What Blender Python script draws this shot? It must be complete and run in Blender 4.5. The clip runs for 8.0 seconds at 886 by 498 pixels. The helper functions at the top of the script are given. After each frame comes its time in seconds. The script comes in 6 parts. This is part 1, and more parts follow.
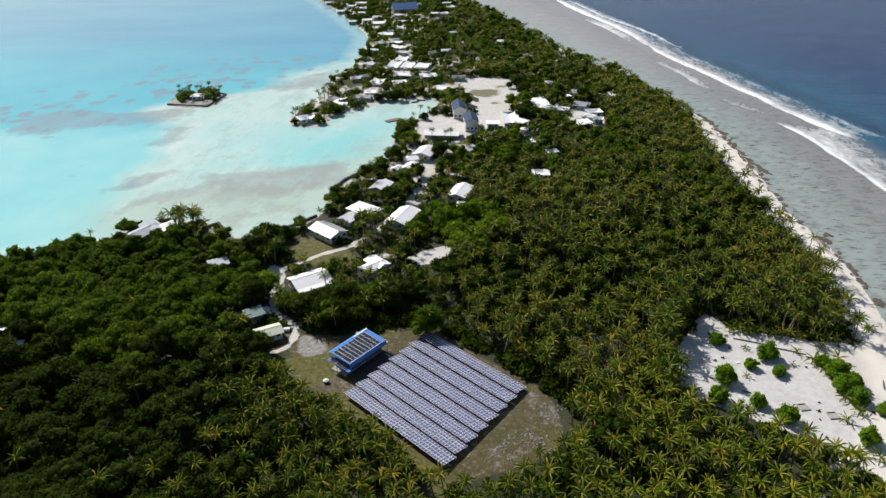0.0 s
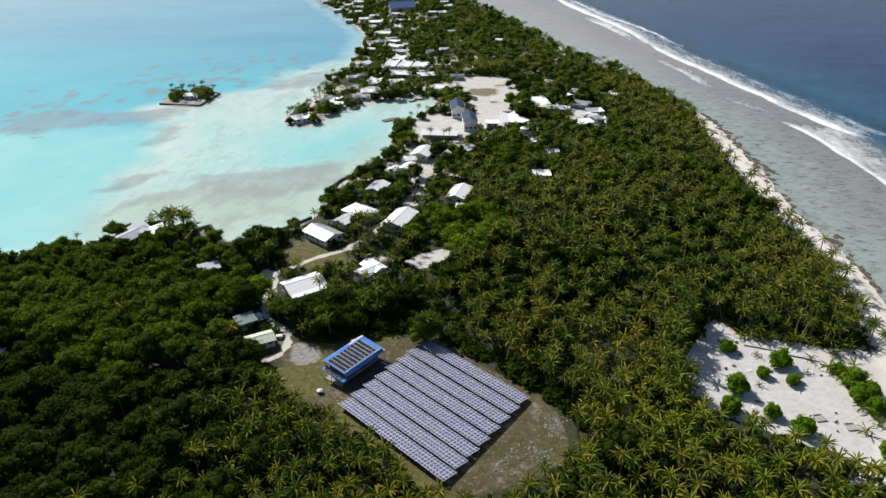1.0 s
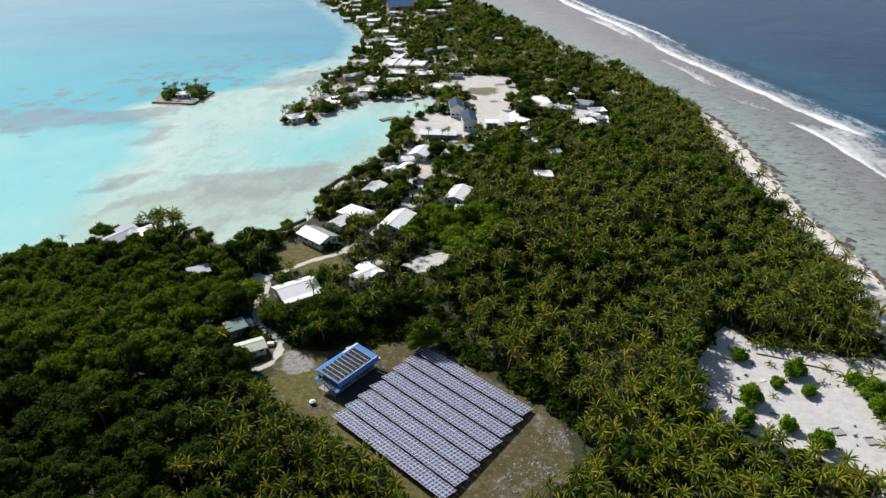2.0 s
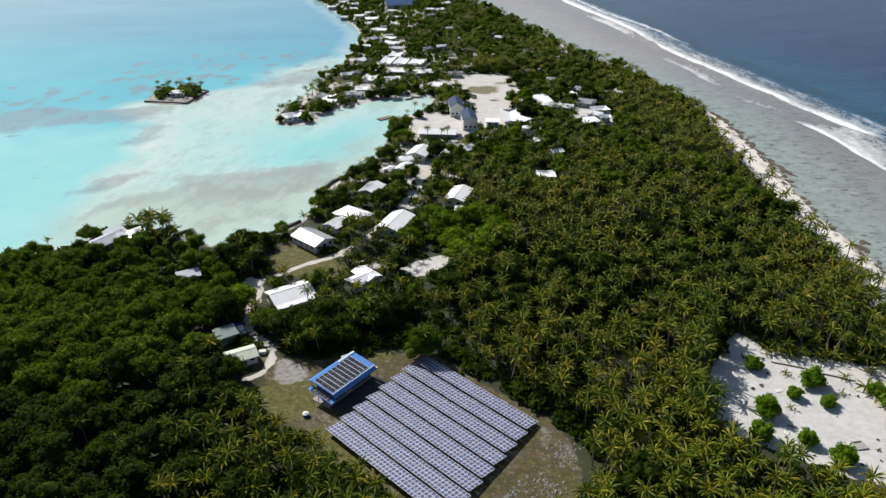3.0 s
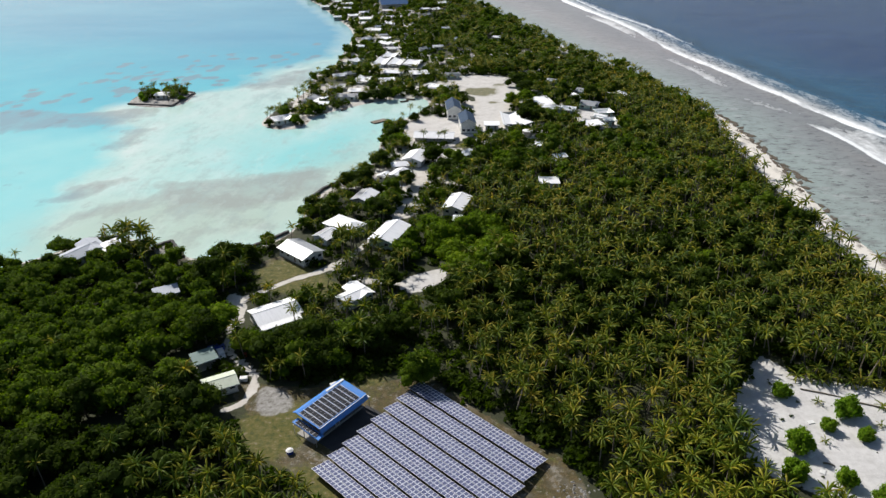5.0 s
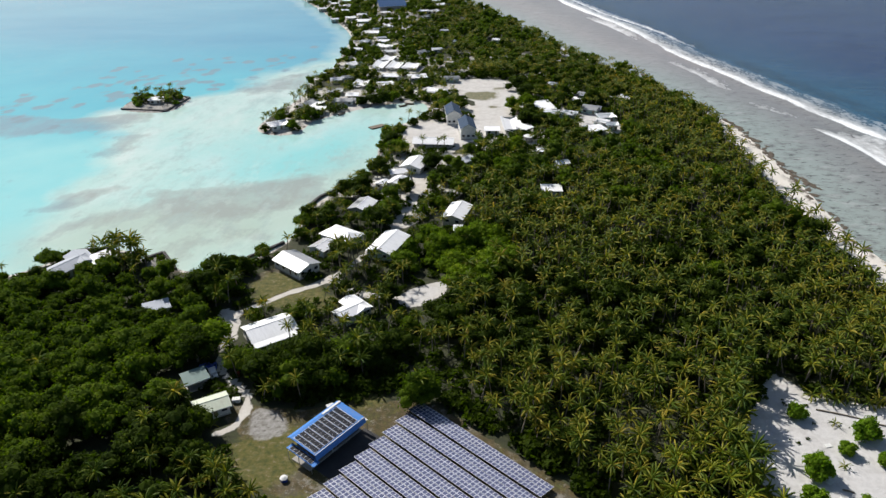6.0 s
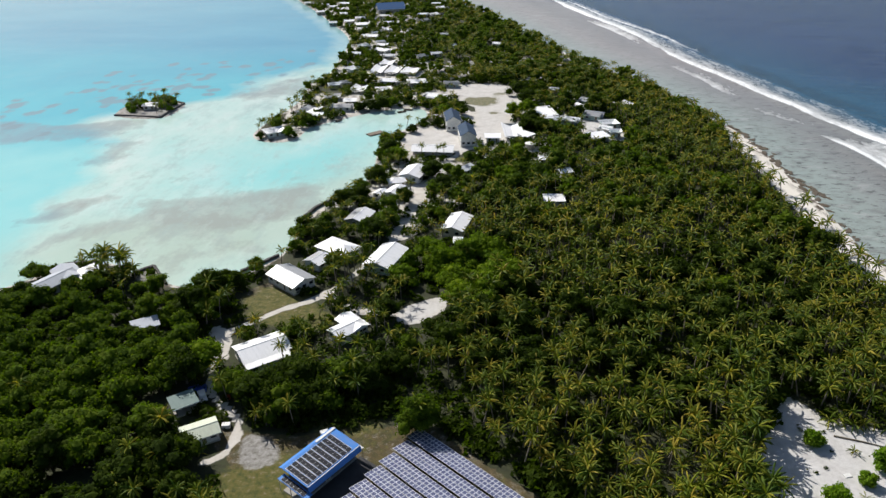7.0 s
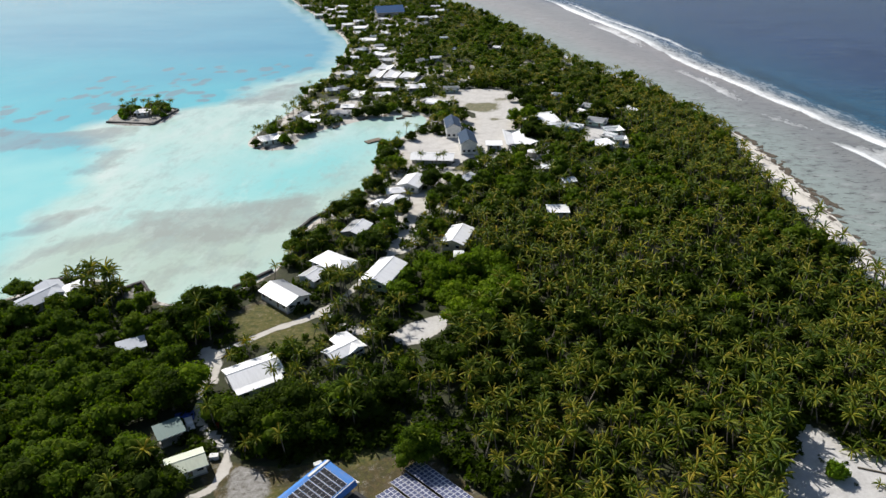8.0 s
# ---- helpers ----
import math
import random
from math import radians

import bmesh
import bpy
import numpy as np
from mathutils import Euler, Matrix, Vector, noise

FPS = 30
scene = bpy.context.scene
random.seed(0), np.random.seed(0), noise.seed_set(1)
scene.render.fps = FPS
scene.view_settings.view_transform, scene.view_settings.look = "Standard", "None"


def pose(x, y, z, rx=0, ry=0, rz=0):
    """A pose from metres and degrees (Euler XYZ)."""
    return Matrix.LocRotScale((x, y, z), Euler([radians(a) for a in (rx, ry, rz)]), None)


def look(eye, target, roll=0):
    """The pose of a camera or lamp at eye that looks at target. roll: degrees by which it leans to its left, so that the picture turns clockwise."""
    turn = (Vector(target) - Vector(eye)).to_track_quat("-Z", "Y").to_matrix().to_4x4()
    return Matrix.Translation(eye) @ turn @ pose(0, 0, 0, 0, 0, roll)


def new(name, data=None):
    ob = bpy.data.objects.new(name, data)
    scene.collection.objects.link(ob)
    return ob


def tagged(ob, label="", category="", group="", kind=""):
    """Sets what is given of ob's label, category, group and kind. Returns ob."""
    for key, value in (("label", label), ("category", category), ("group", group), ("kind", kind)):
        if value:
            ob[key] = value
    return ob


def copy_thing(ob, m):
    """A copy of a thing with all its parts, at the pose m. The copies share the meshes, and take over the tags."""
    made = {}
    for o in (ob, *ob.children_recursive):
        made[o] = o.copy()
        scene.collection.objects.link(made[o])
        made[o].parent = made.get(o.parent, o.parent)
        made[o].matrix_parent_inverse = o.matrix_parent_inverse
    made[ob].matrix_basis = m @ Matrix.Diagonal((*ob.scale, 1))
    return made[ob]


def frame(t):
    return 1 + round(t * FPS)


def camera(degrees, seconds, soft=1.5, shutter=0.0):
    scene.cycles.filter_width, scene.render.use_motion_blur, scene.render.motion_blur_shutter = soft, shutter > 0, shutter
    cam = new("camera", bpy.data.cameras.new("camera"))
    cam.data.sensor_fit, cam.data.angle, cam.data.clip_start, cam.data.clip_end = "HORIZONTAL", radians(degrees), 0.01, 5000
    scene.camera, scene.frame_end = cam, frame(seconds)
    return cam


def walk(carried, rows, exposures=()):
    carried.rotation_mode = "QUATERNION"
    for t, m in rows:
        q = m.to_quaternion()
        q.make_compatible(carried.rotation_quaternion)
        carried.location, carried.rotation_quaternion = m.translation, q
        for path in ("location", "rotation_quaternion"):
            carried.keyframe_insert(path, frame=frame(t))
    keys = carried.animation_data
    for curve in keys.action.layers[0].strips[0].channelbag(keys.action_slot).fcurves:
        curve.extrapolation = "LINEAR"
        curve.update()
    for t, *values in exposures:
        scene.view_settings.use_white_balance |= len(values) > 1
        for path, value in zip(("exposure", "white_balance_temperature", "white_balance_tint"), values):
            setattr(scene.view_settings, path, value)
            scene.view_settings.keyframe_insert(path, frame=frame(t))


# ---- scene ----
cam = camera(63.4, 8.0, soft=1.45)
PATH = [
    (0, (17.1, -174.632, 122.148), (16.975, -172.874, 121.203), -0.8),
    (0.5, (16.702, -170.814, 120.506), (16.579, -169.055, 119.562), -0.8),
    (1, (16.269, -166.905, 118.894), (16.15, -165.146, 117.951), -0.8),
    (1.5, (15.908, -162.928, 117.164), (15.792, -161.167, 116.222), -0.7),
    (3, (14.647, -150.922, 111.933), (14.537, -149.159, 110.994), -0.6),
    (3.5, (14.195, -146.812, 110.216), (14.088, -145.049, 109.279), -0.6),
    (4, (13.67, -142.713, 108.643), (13.566, -140.949, 107.706), -0.6),
    (4.5, (13.447, -138.875, 107.897), (13.347, -137.11, 106.961), -0.5),
    (6, (12.316, -127.674, 107.384), (12.221, -125.908, 106.451), -0.6),
    (6.5, (12.073, -123.662, 107.349), (11.979, -121.895, 106.417), -0.6),
    (7, (11.933, -119.509, 107.257), (11.839, -117.74, 106.327), -0.6),
    (7.5, (11.754, -114.919, 107.219), (11.659, -113.15, 106.291), -0.6),
    (8, (11.451, -110.165, 106.771), (11.357, -108.394, 105.845), -0.7),
]
walk(cam, [(t, look(eye, target, roll)) for t, eye, target, roll in PATH])

# ---- light ----
SUN_AZ, SUN_EL = radians(-42), radians(39)
scene.view_settings.exposure = 0.0
world = bpy.data.worlds.new("world")
scene.world = world
world.use_nodes = True
wn = world.node_tree.nodes
sky = wn.new("ShaderNodeTexSky")
sky.sky_type = 'NISHITA'
sky.sun_disc = False
sky.sun_elevation, sky.sun_rotation = SUN_EL, SUN_AZ
wn["Background"].inputs[1].default_value = 0.08
world.node_tree.links.new(sky.outputs[0], wn["Background"].inputs[0])
sun = new("sun", bpy.data.lights.new("sun", 'SUN'))
sun.data.energy, sun.data.angle, sun.data.color = 5.6, radians(0.6), (1.0, 0.955, 0.89)
to_sun = Vector((math.sin(SUN_AZ) * math.cos(SUN_EL), math.cos(SUN_AZ) * math.cos(SUN_EL), math.sin(SUN_EL)))
sun.matrix_world = look(to_sun * 400, (0, 0, 0))

WATER = -0.45


# ---- materials ----
def shader(name):
    m = bpy.data.materials.new(name)
    m.use_nodes = True
    return m, m.node_tree.nodes, m.node_tree.links, m.node_tree.nodes["Principled BSDF"]


def ramp(nodes, links, fac, stops, ease='LINEAR'):
    r = nodes.new("ShaderNodeValToRGB")
    r.color_ramp.interpolation = ease
    e = r.color_ramp.elements
    while len(e) < len(stops):
        e.new(0.5)
    for el, (p, c) in zip(e, stops):
        el.position, el.color = p, (c if len(c) == 4 else (*c, 1)) if isinstance(c, tuple) else (c, c, c, 1)
    links.new(fac, r.inputs[0])
    return r.outputs[0]


def noise_tex(nodes, links, scale, detail=4, rough=0.55, stretch=None, turn=0.0, coord=None):
    if coord is None:
        coord = nodes.new("ShaderNodeNewGeometry").outputs["Position"]
    if stretch:
        mp = nodes.new("ShaderNodeMapping")
        mp.inputs["Rotation"].default_value = (0, 0, turn)
        mp.inputs["Scale"].default_value = stretch
        links.new(coord, mp.inputs[0])
        coord = mp.outputs[0]
    n = nodes.new("ShaderNodeTexNoise")
    n.inputs["Scale"].default_value, n.inputs["Detail"].default_value, n.inputs["Roughness"].default_value = scale, detail, rough
    links.new(coord, n.inputs["Vector"])
    return n.outputs["Fac"]


def mix(nodes, links, fac, a, b, how='MIX'):
    x = nodes.new("ShaderNodeMix")
    x.data_type, x.blend_type = 'RGBA', how
    for sock, v in ((x.inputs[0], fac), (x.inputs[6], a), (x.inputs[7], b)):
        if isinstance(v, (int, float)):
            sock.default_value = v
        elif isinstance(v, tuple):
            sock.default_value = (*v, 1)
        else:
            links.new(v, sock)
    return x.outputs[2]


def calc(nodes, links, op, a, b, clamp=False):
    x = nodes.new("ShaderNodeMath")
    x.operation, x.use_clamp = op, clamp
    for sock, v in ((x.inputs[0], a), (x.inputs[1], b)):
        if isinstance(v, (int, float)):
            sock.default_value = v
        else:
            links.new(v, sock)
    return x.outputs[0]


def attr(nodes, name):
    a = nodes.new("ShaderNodeAttribute")
    a.attribute_name = name
    return a.outputs["Fac"]


def bump(nodes, links, p, height, strength, dist):
    b = nodes.new("ShaderNodeBump")
    b.inputs["Strength"].default_value, b.inputs["Distance"].default_value = strength, dist
    links.new(height, b.inputs["Height"])
    links.new(b.outputs[0], p.inputs["Normal"])


def plain(name, col, rough=0.6, metal=0.0, vary=0.25, scale=1.2, fine=14.0, relief=0.15):
    """Paint, plaster, concrete, metal: one colour with stains at a large and a fine scale."""
    m, n, l, p = shader(name)
    a = noise_tex(n, l, scale, 5, 0.6)
    b = noise_tex(n, l, fine, 3, 0.6)
    s = calc(n, l, 'ADD', calc(n, l, 'MULTIPLY', a, 0.7), calc(n, l, 'MULTIPLY', b, 0.3))
    lo = tuple(c * (1 - vary) for c in col)
    hi = tuple(min(1, c * (1 + vary * 0.5)) for c in col)
    rnd = n.new("ShaderNodeObjectInfo").outputs["Random"]
    c = ramp(n, l, s, [(0.3, lo), (0.7, hi)])
    c = mix(n, l, calc(n, l, 'MULTIPLY', rnd, 0.22), c, tuple(x * 0.55 for x in col))
    l.new(c, p.inputs["Base Color"])
    p.inputs["Roughness"].default_value, p.inputs["Metallic"].default_value = rough, metal
    bump(n, l, p, b, relief, 0.02)
    return m


def ribbed(name, col, rough=0.4, metal=0.0, rust=0.0, gloss=0.5):
    """Corrugated roof sheet: ribs down the slope (object x runs along the ridge), sheet laps, streaks and some rust."""
    m, n, l, p = shader(name)
    oc = n.new("ShaderNodeTexCoord").outputs["Object"]
    w = n.new("ShaderNodeTexWave")
    w.bands_direction = 'X'
    w.inputs["Scale"].default_value = 1.3
    l.new(oc, w.inputs["Vector"])
    w2 = n.new("ShaderNodeTexWave")
    w2.bands_direction, w2.wave_profile = 'X', 'SAW'
    w2.inputs["Scale"].default_value = 0.36
    l.new(oc, w2.inputs["Vector"])
    streak = noise_tex(n, l, 1.0, 5, 0.65, (2.2, 0.35, 1), 0, oc)
    stain = noise_tex(n, l, 0.35, 4, 0.6)
    c = ramp(n, l, streak, [(0.25, tuple(x * 0.86 for x in col)), (0.6, col)])
    c = mix(n, l, ramp(n, l, w2.outputs["Fac"], [(0.0, 0.16), (0.07, 0.0)]), c, tuple(x * 0.5 for x in col))
    rnd = n.new("ShaderNodeObjectInfo").outputs["Random"]
    lim = calc(n, l, 'ADD', stain, calc(n, l, 'MULTIPLY', rnd, 0.14))
    c = mix(n, l, ramp(n, l, lim, [(0.66, 0.0), (0.88, 0.28 + rust)]), c, (0.30, 0.22, 0.16))
    l.new(c, p.inputs["Base Color"])
    p.inputs["Roughness"].default_value, p.inputs["Metallic"].default_value = rough, metal
    p.inputs["Specular IOR Level"].default_value = gloss
    bump(n, l, p, w.outputs["Fac"], 0.35, 0.03)
    return m


def leaf_mat(name, stops, rough, through_col, through_amt, gloss=0.16):
    """Leaves: colour by frond or leaf and by tree, some light passing through."""
    m, n, l, p = shader(name)
    g = n.new("ShaderNodeNewGeometry")
    rnd = n.new("ShaderNodeObjectInfo").outputs["Random"]
    big = noise_tex(n, l, 0.055, 3, 0.6, None, 0, g.outputs["Position"])
    mid = noise_tex(n, l, 0.3, 2, 0.5, None, 0, g.outputs["Position"])
    f = calc(n, l, 'ADD', calc(n, l, 'MULTIPLY', g.outputs["Random Per Island"], 0.46), calc(n, l, 'MULTIPLY', big, 0.42))
    f = calc(n, l, 'ADD', f, calc(n, l, 'MULTIPLY', mid, 0.30))
    f = calc(n, l, 'ADD', f, calc(n, l, 'MULTIPLY', rnd, 0.12))
    f = calc(n, l, 'SUBTRACT', f, 0.13, True)
    c = ramp(n, l, f, stops)
    l.new(c, p.inputs["Base Color"])
    p.inputs["Roughness"].default_value = rough
    p.inputs["Specular IOR Level"].default_value = gloss
    bump(n, l, p, noise_tex(n, l, 3.5, 3, 0.7, None, 0, g.outputs["Position"]), 0.5, 0.12)
    t = n.new("ShaderNodeBsdfTranslucent")
    l.new(mix(n, l, 1.0, c, through_col, 'MULTIPLY'), t.inputs[0])
    sh = n.new("ShaderNodeMixShader")
    sh.inputs[0].default_value = through_amt
    l.new(p.outputs[0], sh.inputs[1])
    l.new(t.outputs[0], sh.inputs[2])
    l.new(sh.outputs[0], n["Material Output"].inputs[0])
    return m


PALM_LEAF = leaf_mat("palm_leaf", [(0.0, (0.01568, 0.03696, 0.00504)), (0.33, (0.0504, 0.0952, 0.01008)), (0.54, (0.1142, 0.1568, 0.0168)), (0.72, (0.2184, 0.2218, 0.02464)), (0.88, (0.3696, 0.2856, 0.04032)), (1.0, (0.4256, 0.2296, 0.056))], 0.52, (1.5, 1.45, 0.35), 0.36, 0.12)
GOLD_LEAF = leaf_mat("golden_palm_leaf", [(0.0, (0.02544, 0.05512, 0.0053)), (0.33, (0.0848, 0.1463, 0.01166)), (0.54, (0.1749, 0.2173, 0.01908)), (0.72, (0.2968, 0.2841, 0.02756)), (0.88, (0.424, 0.3339, 0.0424)), (1.0, (0.4558, 0.265, 0.0583))], 0.5, (1.5, 1.45, 0.35), 0.36, 0.12)
BROAD_LEAF = leaf_mat("broad_leaf", [(0.0, (0.0105, 0.02226, 0.00294)), (0.4, (0.0252, 0.0441, 0.0042)), (0.7, (0.04452, 0.06972, 0.00588)), (1.0, (0.084, 0.1134, 0.0084))], 0.75, (1.3, 1.5, 0.25), 0.42, 0.05)
# About double the tone of broad_leaf, chosen by place.
LIGHTER_LEAF = leaf_mat("lighter_leaf", [(0.0, (0.022, 0.045, 0.005)), (0.4, (0.052, 0.092, 0.007)), (0.7, (0.095, 0.142, 0.010)), (1.0, (0.16, 0.20, 0.014))], 0.75, (1.3, 1.5, 0.25), 0.42, 0.05)
BRIGHT_LEAF = leaf_mat("bright_leaf", [(0.0, (0.034, 0.0689, 0.0046)), (0.4, (0.0831, 0.1408, 0.0077)), (0.7, (0.1473, 0.2112, 0.0108)), (1.0, (0.2454, 0.2973, 0.0154))], 0.75, (1.3, 1.5, 0.25), 0.36, 0.04)
BUSH_LEAF = leaf_mat("bush_leaf", [(0.0, (0.0585, 0.13, 0.0104)), (0.5, (0.1235, 0.2145, 0.0156)), (1.0, (0.247, 0.325, 0.026))], 0.7, (1.4, 1.6, 0.3), 0.40, 0.06)
BARK = plain("palm_bark", (0.20, 0.17, 0.13), 0.9, 0, 0.4, 2.0, 20, 0.5)
ROOF_WHITE = ribbed("white_roof_sheet", (0.90, 0.905, 0.92), 0.45, 0.0, 0.0, 0.7)
ROOF_PALE = ribbed("pale_grey_roof_sheet", (0.46, 0.49, 0.54), 0.75, 0, 0, 0.15)
# Grey roofs, and white roofs' slopes coloured as turned from the sun.
ROOF_GREY_AND_SHADED = ribbed("grey_and_shaded_roof_sheet", (0.34, 0.35, 0.37), 0.42, 0.0, 0.15)
ROOF_BLUEGREY = ribbed("slate_blue_roof_sheet", (0.035, 0.065, 0.115), 0.8, 0, 0, 0.15)
ROOF_BLUE = ribbed("blue_roof_sheet", (0.045, 0.22, 0.62), 0.4)
ROOF_TEAL = ribbed("faded_blue_roof_sheet", (0.065, 0.15, 0.32), 0.75, 0, 0, 0.2)
# Teal sheet whose colour is darkened for the tree shade over it.
ROOF_SHADED_TEAL = ribbed("shaded_teal_roof_sheet", (0.12, 0.19, 0.175), 0.6, 0, 0.1, 0.3)
ROOF_GREEN = ribbed("pale_green_roof_sheet", (0.56, 0.61, 0.48), 0.5)
WALL_WHITE = plain("white_wall_paint", (0.72, 0.72, 0.69), 0.75)
WALL_CREAM = plain("cream_wall_paint", (0.62, 0.57, 0.45), 0.75)
WALL_GREY = plain("grey_blockwork", (0.36, 0.36, 0.36), 0.85)
# Shade under roofs and eaves is put into this dark wall colour.
WALL_DARK_SHADED = plain("dark_shaded_block_wall", (0.12, 0.125, 0.14), 0.85)
WALL_GREEN = plain("pale_green_wall_paint", (0.36, 0.48, 0.45), 0.75)
TRIM = plain("white_trim", (0.76, 0.76, 0.74), 0.6)
CONCRETE = plain("concrete", (0.42, 0.40, 0.37), 0.9, 0, 0.35, 0.5, 9, 0.3)
CORAL_STONE = plain("dark_coral_stone", (0.085, 0.08, 0.078), 0.9, 0, 0.5, 0.8, 6, 0.6)
TIMBER = plain("weathered_timber", (0.24, 0.19, 0.14), 0.85, 0, 0.4, 3, 20, 0.4)
STEEL = plain("galvanised_steel", (0.55, 0.56, 0.57), 0.4, 0.8)
DARK = plain("dark_rubber", (0.02, 0.02, 0.022), 0.8)
BLUE_TARP = plain("blue_tarpaulin", (0.02, 0.06, 0.35), 0.5)
RED_PAINT = plain("faded_red_paint", (0.35, 0.06, 0.03), 0.6)
CAR_WHITE = plain("white_car_paint", (0.8, 0.8, 0.8), 0.2, 0, 0.08)
GLASS, _n, _l, _p = shader("window_glass")
_p.inputs["Base Color"].default_value = (0.018, 0.024, 0.03, 1)
_p.inputs["Roughness"].default_value = 0.08
CELL, _n, _l, _p = shader("solar_cell_glass")
_o = _n.new("ShaderNodeObjectInfo").outputs["Random"]
_g = noise_tex(_n, _l, 3.0, 3, 0.6)
_c = mix(_n, _l, calc(_n, _l, 'MULTIPLY', _o, 0.5), (0.085, 0.098, 0.19), (0.125, 0.14, 0.25))
_l.new(_c, _p.inputs["Base Color"])
_l.new(ramp(_n, _l, _g, [(0.3, 0.45), (0.8, 0.58)]), _p.inputs["Roughness"])
_p.inputs["Specular IOR Level"].default_value = 0.35
DARK_CELL, _n, _l, _p = shader("dark_solar_glass")
_l.new(ramp(_n, _l, noise_tex(_n, _l, 2.0, 3, 0.6), [(0.3, (0.008, 0.009, 0.014)), (0.7, (0.018, 0.020, 0.028))]), _p.inputs["Base Color"])
_p.inputs["Roughness"].default_value = 0.4
_p.inputs["Specular IOR Level"].default_value = 0.25
FRAME_ALU = plain("aluminium_frame", (0.78, 0.79, 0.82), 0.35, 0.35, 0.1)


# ---- plan: shores, clearings ----
def spline(pts, step, closed=False):
    """A smooth line through control points, sampled about every step metres."""
    p = np.array(pts, float)
    n = len(p)
    out = []
    for i in range(n if closed else n - 1):
        g = (lambda k: p[k % n]) if closed else (lambda k: p[min(max(k, 0), n - 1)])
        a, b, c, d = g(i - 1), g(i), g(i + 1), g(i + 2)
        m = max(2, int(np.linalg.norm(c - b) / step))
        for t in np.arange(m) / m:
            out.append(0.5 * (2 * b + (c - a) * t + (2 * a - 5 * b + 4 * c - d) * t * t + (3 * b - a - 3 * c + d) * t ** 3))
    if not closed:
        out.append(p[-1])
    return np.array(out)


def inside(px, py, poly):
    r = np.zeros(px.shape, bool)
    n = len(poly)
    for i in range(n):
        (x1, y1), (x2, y2) = poly[i], poly[(i + 1) % n]
        if y1 == y2:
            continue
        r ^= ((y1 > py) != (y2 > py)) & (px < (x2 - x1) * (py - y1) / (y2 - y1) + x1)
    return r


def line_distance(px, py, line, closed=False):
    d = np.full(px.shape, 1e9)
    n = len(line)
    for i in range(n if closed else n - 1):
        a, b = line[i], line[(i + 1) % n]
        e = b - a
        t = np.clip(((px - a[0]) * e[0] + (py - a[1]) * e[1]) / max(1e-9, e @ e), 0, 1)
        d = np.minimum(d, (px - a[0] - t * e[0]) ** 2 + (py - a[1] - t * e[1]) ** 2)
    return np.sqrt(d)


def signed(px, py, poly):
    d = line_distance(px, py, poly, True)
    return np.where(inside(px, py, poly), d, -d)


_tab = np.random.RandomState(7).rand(256, 256)


def vnoise(x, y, scale, octaves=4):
    s, a, tot = 0.0, 1.0, 0.0
    for o in range(octaves):
        u, v = x / scale + 37.7 * o, y / scale + 11.3 * o
        i, j = np.floor(u).astype(int), np.floor(v).astype(int)
        fu, fv = u - i, v - j
        fu, fv = fu * fu * (3 - 2 * fu), fv * fv * (3 - 2 * fv)
        t = lambda a_, b_: _tab[a_ % 256, b_ % 256]
        s = s + a * ((t(i, j) * (1 - fu) + t(i + 1, j) * fu) * (1 - fv) + (t(i, j + 1) * (1 - fu) + t(i + 1, j + 1) * fu) * fv)
        tot += a
        a, scale = a * 0.5, scale * 0.5
    return s / tot


def step01(v, a, b):
    t = np.clip((v - a) / (b - a), 0, 1)
    return t * t * (3 - 2 * t)


LAGOON_SHORE = [(-330, 830), (-212, 690), (-147, 561), (-131, 529), (-109, 478), (-91, 436), (-82, 403), (-79, 350), (-79, 312), (-85, 288), (-84, 250), (-90, 222),
                (-93, 197), (-84, 187), (-72, 190), (-68, 208), (-50, 227), (-33, 238), (-18, 240), (-14, 227), (-22, 208), (-30, 197), (-32, 180), (-31, 160), (-32, 142),
                (-42, 122), (-48, 106), (-49, 88), (-51, 78), (-58, 68), (-70, 60), (-79, 60)]
LAGOON_SHORE_SOUTH = [(-88, 70), (-93, 66), (-101, 72), (-116, 70), (-126, 58), (-148, 42), (-200, 6), (-280, -90), (-340, -260), (-360, -500)]
OCEAN_SHORE = [(60, -500), (92, -200), (112, -100), (124, -50), (131, -15), (136, 10), (139, 40), (139, 64), (135, 92), (136, 130), (135, 165), (133, 200), (126, 226), (116, 256), (102, 300),
               (79, 347), (57, 402), (18, 512), (-20, 590), (-100, 740), (-180, 860)]
ISLAND = spline(LAGOON_SHORE + LAGOON_SHORE_SOUTH + OCEAN_SHORE, 4.0, True)
ISLET = spline([(-171, 225), (-147, 222), (-144, 247), (-160, 254), (-173, 246)], 3.0, True)

SAND_CLEARING = spline([(84, 14), (91, 5), (101, 3), (112, 0), (120, 2), (126, -18), (121, -58), (108, -57), (103.5, -45), (95, -39.5), (87, -34.5), (78, -30.5), (71, -26), (68, -20), (70, -8), (77, 4)], 3.0, True)
ARRAY_FIELD = spline([(-3, 2), (3, 0.5), (29.5, -23), (34, -27), (36.5, -36), (35.5, -44), (28, -51), (16, -56.5), (7.5, -57), (-20.5, -31.6), (-27.5, -28), (-36, -22.5), (-37, -13), (-44, -6), (-44, -1), (-30, -3), (-16, -1)], 3.0, True)
DIRT_CLEARING = spline([(-9, 46), (-6.5, 41), (-2, 43), (3.5, 49.5), (4, 55), (-1, 54), (-6, 51)], 2.0, True)
YARD_PATCH = spline([(-38, -3.5), (-34.5, -2.3), (-30, -5.5), (-28, -10.5), (-32, -13), (-36, -11.5)], 2.0, True)
